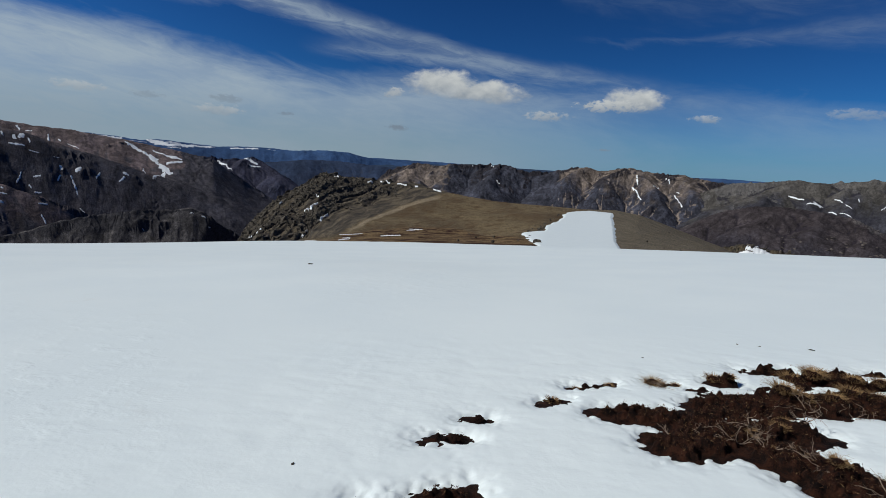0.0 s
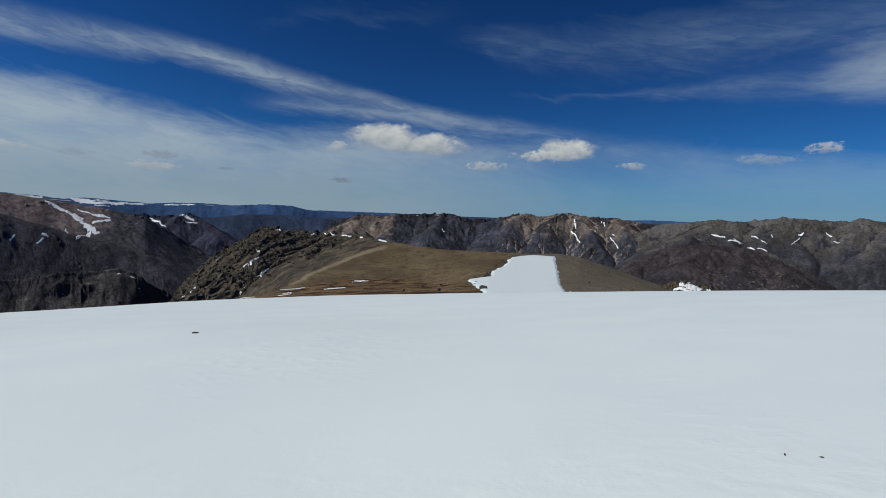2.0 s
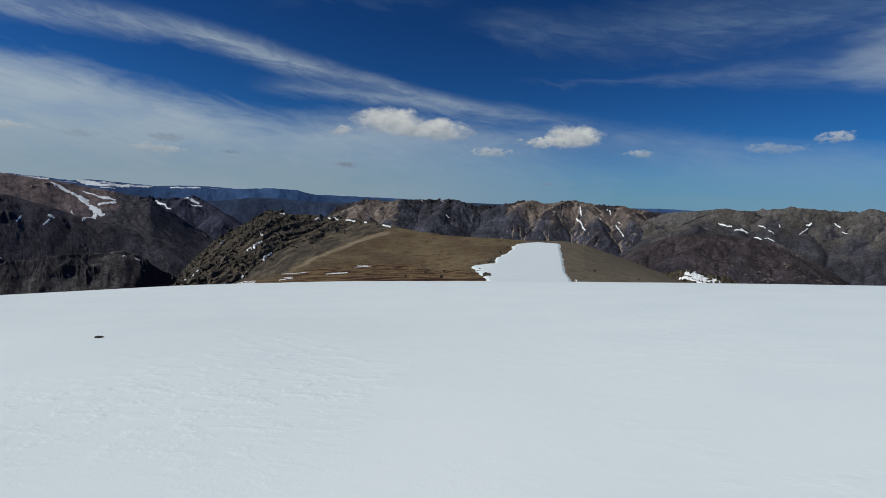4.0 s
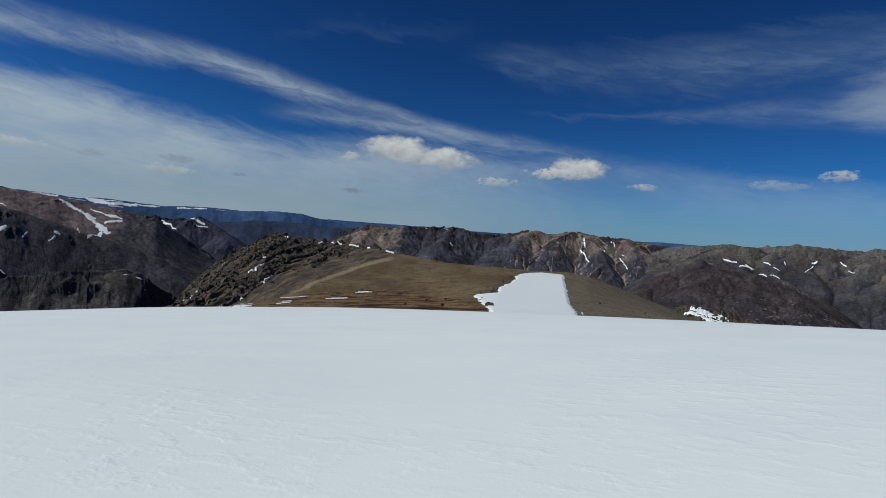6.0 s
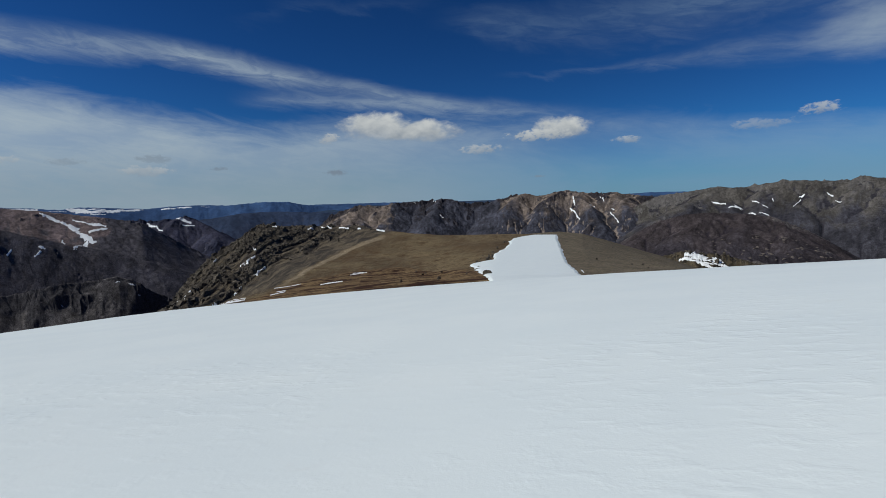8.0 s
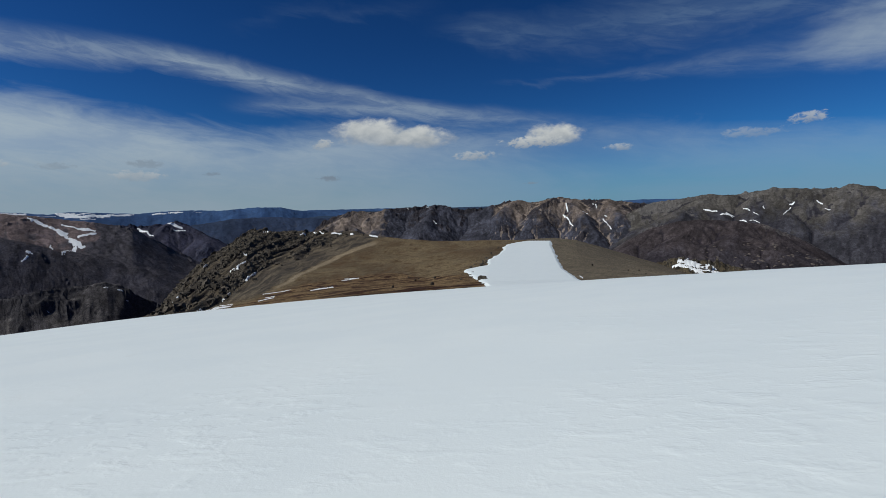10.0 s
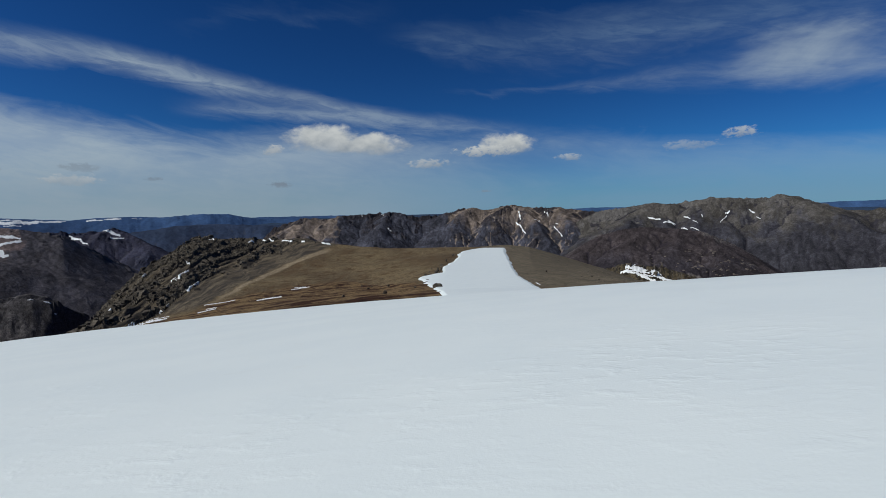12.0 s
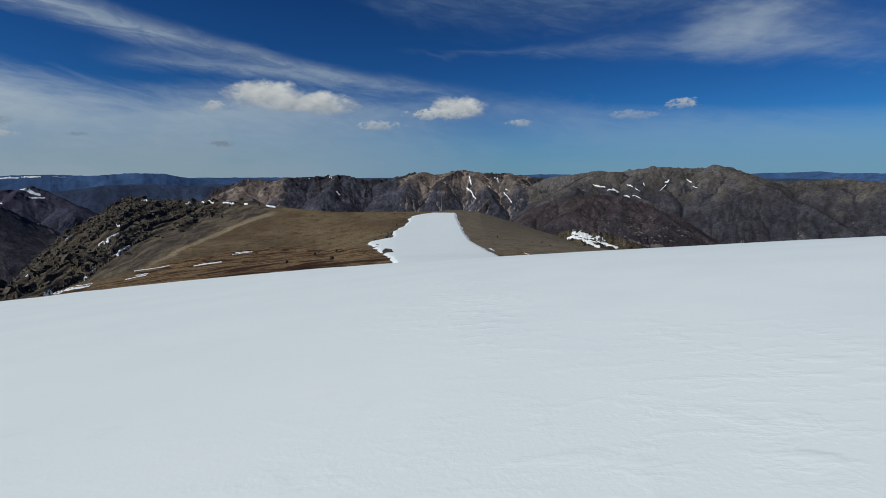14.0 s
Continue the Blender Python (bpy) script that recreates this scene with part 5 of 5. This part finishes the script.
def rubble(most, seed):
    """Broken blocks strewn over the rocky flank, thickest about the crags."""
    rng = np.random.default_rng(seed)
    az, q = rng.uniform(-23.5, -2.0, 60000), rng.uniform(0.12, 1.02, 60000) ** 0.7
    r = 112 + q * (np.interp(az, [h[0] for h in HILL], [h[1] for h in HILL]) - 112)
    keep = rng.random(60000) < 0.015 * hill_rock(az, r) + 0.30 * crag_zone(az, r) ** 2
    az, r = az[keep][:most], r[keep][:most]
    n = len(az)
    x, y = r * np.sin(np.radians(az)), r * np.cos(np.radians(az))
    z = ground_z(x, y)
    size = 0.35 + 1.5 * rng.random(n) ** 3
    cube = np.array([(a, b, c) for a in (-1, 1) for b in (-1, 1) for c in (-1, 1)], float)
    pts = cube[None] * rng.uniform(0.55, 1.35, (n, 8, 3)) * (size[:, None] * rng.uniform(0.6, 1.3, (n, 3)))[:, None, :]
    a, t = rng.uniform(0, 6.283, n)[:, None], rng.normal(0.35, 0.3, n)[:, None]
    px, pz = pts[..., 0] * np.cos(t) - pts[..., 2] * np.sin(t), pts[..., 0] * np.sin(t) + pts[..., 2] * np.cos(t)
    v = np.stack([px * np.cos(a) - pts[..., 1] * np.sin(a) + x[:, None], px * np.sin(a) + pts[..., 1] * np.cos(a) + y[:, None], pz + (z + 0.15 * size)[:, None]], -1)
    f = np.array([(0, 1, 3, 2), (4, 6, 7, 5), (0, 4, 5, 1), (2, 3, 7, 6), (0, 2, 6, 4), (1, 5, 7, 3)])
    faces = (f[None] + 8 * np.arange(n)[:, None, None]).reshape(-1, 4)
    tagged(new("rubble", mesh_from("rubble", v.reshape(-1, 3), faces, STONE, False)), "dark broken blocks of rock strewn over the flank", "rubble", kind="stuff")


rubble(4500, 91)
for k in range(70):
    az = -23.2 + 21.5 * (k + rng.random()) / 70
    rc = float(np.interp(az, [h[0] for h in HILL], [h[1] for h in HILL]))
    place_rock("crag", *polar(az, rc - rng.uniform(0, 25)), rng.uniform(2.5, 7.5) * (1 if az < -8 else 0.55), "dark weathered rock crag along the crest", "crags on the crest", 600 + k, 0.35, upright=1.1)
for k in range(24):
    az, r = rng.uniform(32.5, 41), rng.uniform(715, 765)
    z = float(HEIGHTS["knoll"](np.array([az]), np.array([r]))[0])
    place_rock("crag", *polar(az, r), rng.uniform(2.5, 7.5), "mossy dark crag on the knoll", "crags on the knoll", 700 + k, 0.15, z)

# pale rock showing through the heath of the foothill
for k in range(70):
    az, r = rng.choice([rng.gauss(42, 2.6), rng.uniform(33, 47)]), rng.uniform(1400, 1590)
    z = float(HEIGHTS["maroon"](np.array([az]), np.array([r]))[0])
    ob = new("outcrop", OUTCROPS[k % 3])
    x, y = polar(az, r)
    w = rng.uniform(4, 11)
    ob.matrix_world = Matrix.LocRotScale((x, y, z - 0.22 * w), Euler((rng.uniform(-0.4, 0.4), rng.uniform(-0.4, 0.4), rng.uniform(0, 6.28))), (w * 0.8, w * 1.5, w * 0.9))
    ob.parent = HOSTS["maroon"]

# ---- small things on the snow ----
for k, (x, y, size) in enumerate([(-4.45, 16.4, 0.20), (4.28, 6.0, 0.045), (4.81, 5.82, 0.05), (2.53, 5.47, 0.035), (-0.88, 2.87, 0.035), (4.05, 6.1, 0.03)]):
    ob = place_rock("pebble", x, y, size, "small dark stone half sunk in the snow", "stones on the snow", 800 + k, 0.18, float(snow_slope(np.array([x]), np.array([y]))[0]) + 0.004)
    ob.scale.z *= 0.55 if k == 0 else 0.32


# ---- clods of dark turf that stand out of the snow ----
def clod_mesh(seed):
    bm = bmesh.new()
    bmesh.ops.create_icosphere(bm, subdivisions=4, radius=0.5)
    for v in bm.verts:
        d = v.co.normalized()
        k = 1 + 0.45 * noise.noise(d * 2 + Vector((seed, 3, 0))) + 0.22 * noise.noise(d * 6 + Vector((0, seed, 0))) + 0.10 * noise.noise(d * 15)
        v.co = Vector((v.co.x * k, v.co.y * k * 0.8, v.co.z * k * 0.75))
    me = bpy.data.meshes.new("clod")
    bm.to_mesh(me)
    bm.free()
    me.materials.append(SOIL)
    return me


CLODS = [clod_mesh(3.7 * k) for k in range(5)]
rng = random.Random(77)
for k in range(70):
    x1, y1, x2, y2, rad = BARE[rng.choice([0, 2, 2, 6, 7, 8, 9, 10, 11, 11, 12, 13, 14, 15, 15, 16, 16, 17, 18, 18, 19, 20])]
    t, off = rng.random(), rng.uniform(-0.7, 0.7) * rad
    x, y = x1 + t * (x2 - x1), y1 + t * (y2 - y1) + off
    if x < -0.6 or x > 6:
        continue
    size = rng.uniform(0.035, 0.075)
    ob = new("clod", CLODS[k % 5])
    ob.matrix_world = Matrix.LocRotScale((x, y, float(soil_z(np.array([x]), np.array([y]))[0]) + 0.1 * size), Euler((0, 0, rng.uniform(0, 6.28))), (size * 1.3, size, size))
    tagged(ob, "dark crumbly clod of peaty turf standing out of snow", "clod", "turf clods on the bare soil")

# ---- dry plants on the bare soil ----
def strips(blades):
    """Thin tapered blades, each a bent strip: foot, lean, length, width, bend."""
    verts, faces = [], []
    for foot, way, length, width, bend in blades:
        side = Vector((-way.y, way.x, 0)).normalized() * width
        base = len(verts)
        for j in range(4):
            t = j / 3
            c = foot + Vector((0, 0, 1)) * length * t * (1 - 0.35 * bend * t) + way * length * bend * t * t
            w = side * (1 - 0.85 * t)
            verts += [c - w, c + w]
        faces += [(base + 2 * j, base + 2 * j + 1, base + 2 * j + 3, base + 2 * j + 2) for j in range(3)]
    return np.array([tuple(v) for v in verts]), np.array(faces)


def grass_tussock(x, y, size, seed, blades=150):
    rng = random.Random(seed)
    z = float(soil_z(np.array([x]), np.array([y]))[0])
    made = []
    for _ in range(blades):
        a, d = rng.uniform(0, 6.283), size * 0.42 * math.sqrt(rng.random())
        way = Vector((math.cos(a) + rng.gauss(0, 0.4), math.sin(a) + rng.gauss(0, 0.4), 0)).normalized()
        made.append((Vector((x + d * math.cos(a), y + d * math.sin(a), z - 0.01)), way, size * rng.uniform(0.3, 0.62), rng.uniform(0.0026, 0.005), rng.uniform(0.3, 1.3)))
    top = tagged(new("grass_tussock"), "dry straw-coloured grass tussock on dark soil", "grass", "tussocks on the bare soil")
    v, f = strips(made)
    blade = new("tuft", mesh_from("tuft", v, f, STRAW, False))
    blade.parent = top
    bm = bmesh.new()
    bmesh.ops.create_icosphere(bm, subdivisions=3, radius=1.0)
    for p in bm.verts:
        k = 1 + 0.35 * noise.noise(p.co * 3 + Vector((seed, 0, 0)))
        p.co = Vector((x + p.co.x * size * 0.46 * k, y + p.co.y * size * 0.42 * k, z + p.co.z * size * 0.26 * k))
    me = bpy.data.meshes.new("root_mat")
    bm.to_mesh(me)
    bm.free()
    me.materials.append(SOIL)
    root = new("root_mat", me)
    root.parent = top


TUSSOCKS = [(2.28, 4.63, 0.17), (2.92, 4.66, 0.15), (3.04, 4.6, 0.1), (3.79, 4.77, 0.2), (3.94, 4.68, 0.2), (4.09, 4.83, 0.19), (4.45, 4.45, 0.16), (4.27, 4.56, 0.14),
            (3.23, 4.12, 0.2), (3.37, 4.07, 0.17), (3.89, 4.16, 0.17), (3.63, 4.02, 0.14), (1.13, 4.12, 0.1), (4.09, 4.09, 0.15), (4.56, 4.04, 0.18), (5.08, 4.14, 0.2),
            (1.81, 4.57, 0.07), (2.49, 4.58, 0.08), (1.47, 4.53, 0.06), (2.7, 3.4, 0.1), (2.45, 3.3, 0.09), (2.95, 3.66, 0.1), (2.6, 2.75, 0.1), (2.85, 2.2, 0.12)]
for k, (x, y, size) in enumerate(TUSSOCKS):
    grass_tussock(x, y, size, 40 + k, int(90 + 1100 * size))


def dead_shrub(x, y, size, seed):
    """A low bleached heath skeleton of forked twigs."""
    rng = random.Random(seed)
    z = float(soil_z(np.array([x]), np.array([y]))[0])
    curve = bpy.data.curves.new("twigs", "CURVE")
    curve.dimensions, curve.bevel_depth, curve.bevel_resolution = "3D", 0.003, 1

    def twig(foot, way, length, thick, depth):
        spline = curve.splines.new("POLY")
        spline.points.add(4)
        p, ways = foot.copy(), way.copy()
        for j in range(5):
            spline.points[j].co, spline.points[j].radius = (*p, 1), thick * (1 - 0.16 * j)
            if depth and j > 1:
                twig(p, (ways + Vector((rng.gauss(0, 0.8), rng.gauss(0, 0.8), rng.gauss(0.1, 0.4)))).normalized(), length * 0.5, thick * 0.6, depth - 1)
            p = p + ways * length / 4
            ways = (ways + Vector((rng.gauss(0, 0.3), rng.gauss(0, 0.3), rng.gauss(-0.02, 0.25)))).normalized()
    for _ in range(5):
        a = rng.uniform(0, 6.283)
        twig(Vector((x, y, z - 0.01)), Vector((math.cos(a), math.sin(a), rng.uniform(0.2, 0.8))).normalized(), size * rng.uniform(0.7, 1.2), 1.0, 2)
    curve.materials.append(TWIG)
    tmp = bpy.data.objects.new("tmp", curve)
    me = bpy.data.meshes.new_from_object(tmp)
    bpy.data.objects.remove(tmp)
    tagged(new("dead_shrub", me), "bleached grey skeleton of a low heath shrub", "shrub", "dead shrubs on the bare soil")


for k, (x, y, size) in enumerate([(2.28, 3.22, 0.16), (2.5, 3.42, 0.15), (2.9, 3.42, 0.13), (2.62, 2.85, 0.15), (3.25, 3.82, 0.17), (2.1, 3.35, 0.1), (1.9, 3.45, 0.09), (2.75, 3.7, 0.12),
                                  (3.6, 3.75, 0.13), (4.2, 3.8, 0.14), (2.4, 3.1, 0.12), (2.75, 2.5, 0.13), (2.22, 4.46, 0.12), (2.66, 3.1, 0.11)]):
    dead_shrub(x, y, size, 70 + k)


def litter(name, most, seed, mat, label, slim):
    """Dead leaves and stalks strewn over the soil."""
    rng = np.random.default_rng(seed)
    x, y = rng.uniform(-0.5, 6.0, 90000), rng.uniform(1.4, 5.0, 90000)
    ok = bareness(x, y) > 0.02
    x, y = x[ok][:most], y[ok][:most]
    n = len(x)
    z = soil_z(x, y) + rng.uniform(0.002, 0.022, n)
    a, tilt, size = rng.uniform(0, 6.283, n), rng.uniform(-0.7, 0.9, n), rng.uniform(0.005, 0.016, n)
    d = np.stack([np.cos(a) * np.cos(tilt), np.sin(a) * np.cos(tilt), np.sin(tilt)], -1) * size[:, None]
    w = np.stack([-np.sin(a), np.cos(a), rng.uniform(-0.5, 0.5, n)], -1) * (size * rng.uniform(0.08, 0.3, n) * slim)[:, None]
    c = np.stack([x, y, z], -1)
    v = np.stack([c - d, c - w, c + d, c + w], 1).reshape(-1, 3)
    tagged(new(name, mesh_from(name, v, np.arange(4 * n).reshape(-1, 4), mat, False)), label, name, kind="stuff")


litter("litter", 14000, 5, LITTER, "red-brown dead leaves and stalks on the soil", 1.0)
litter("straw", 3200, 6, STRAW, "short pale dead grass stalks lying on the soil", 0.5)
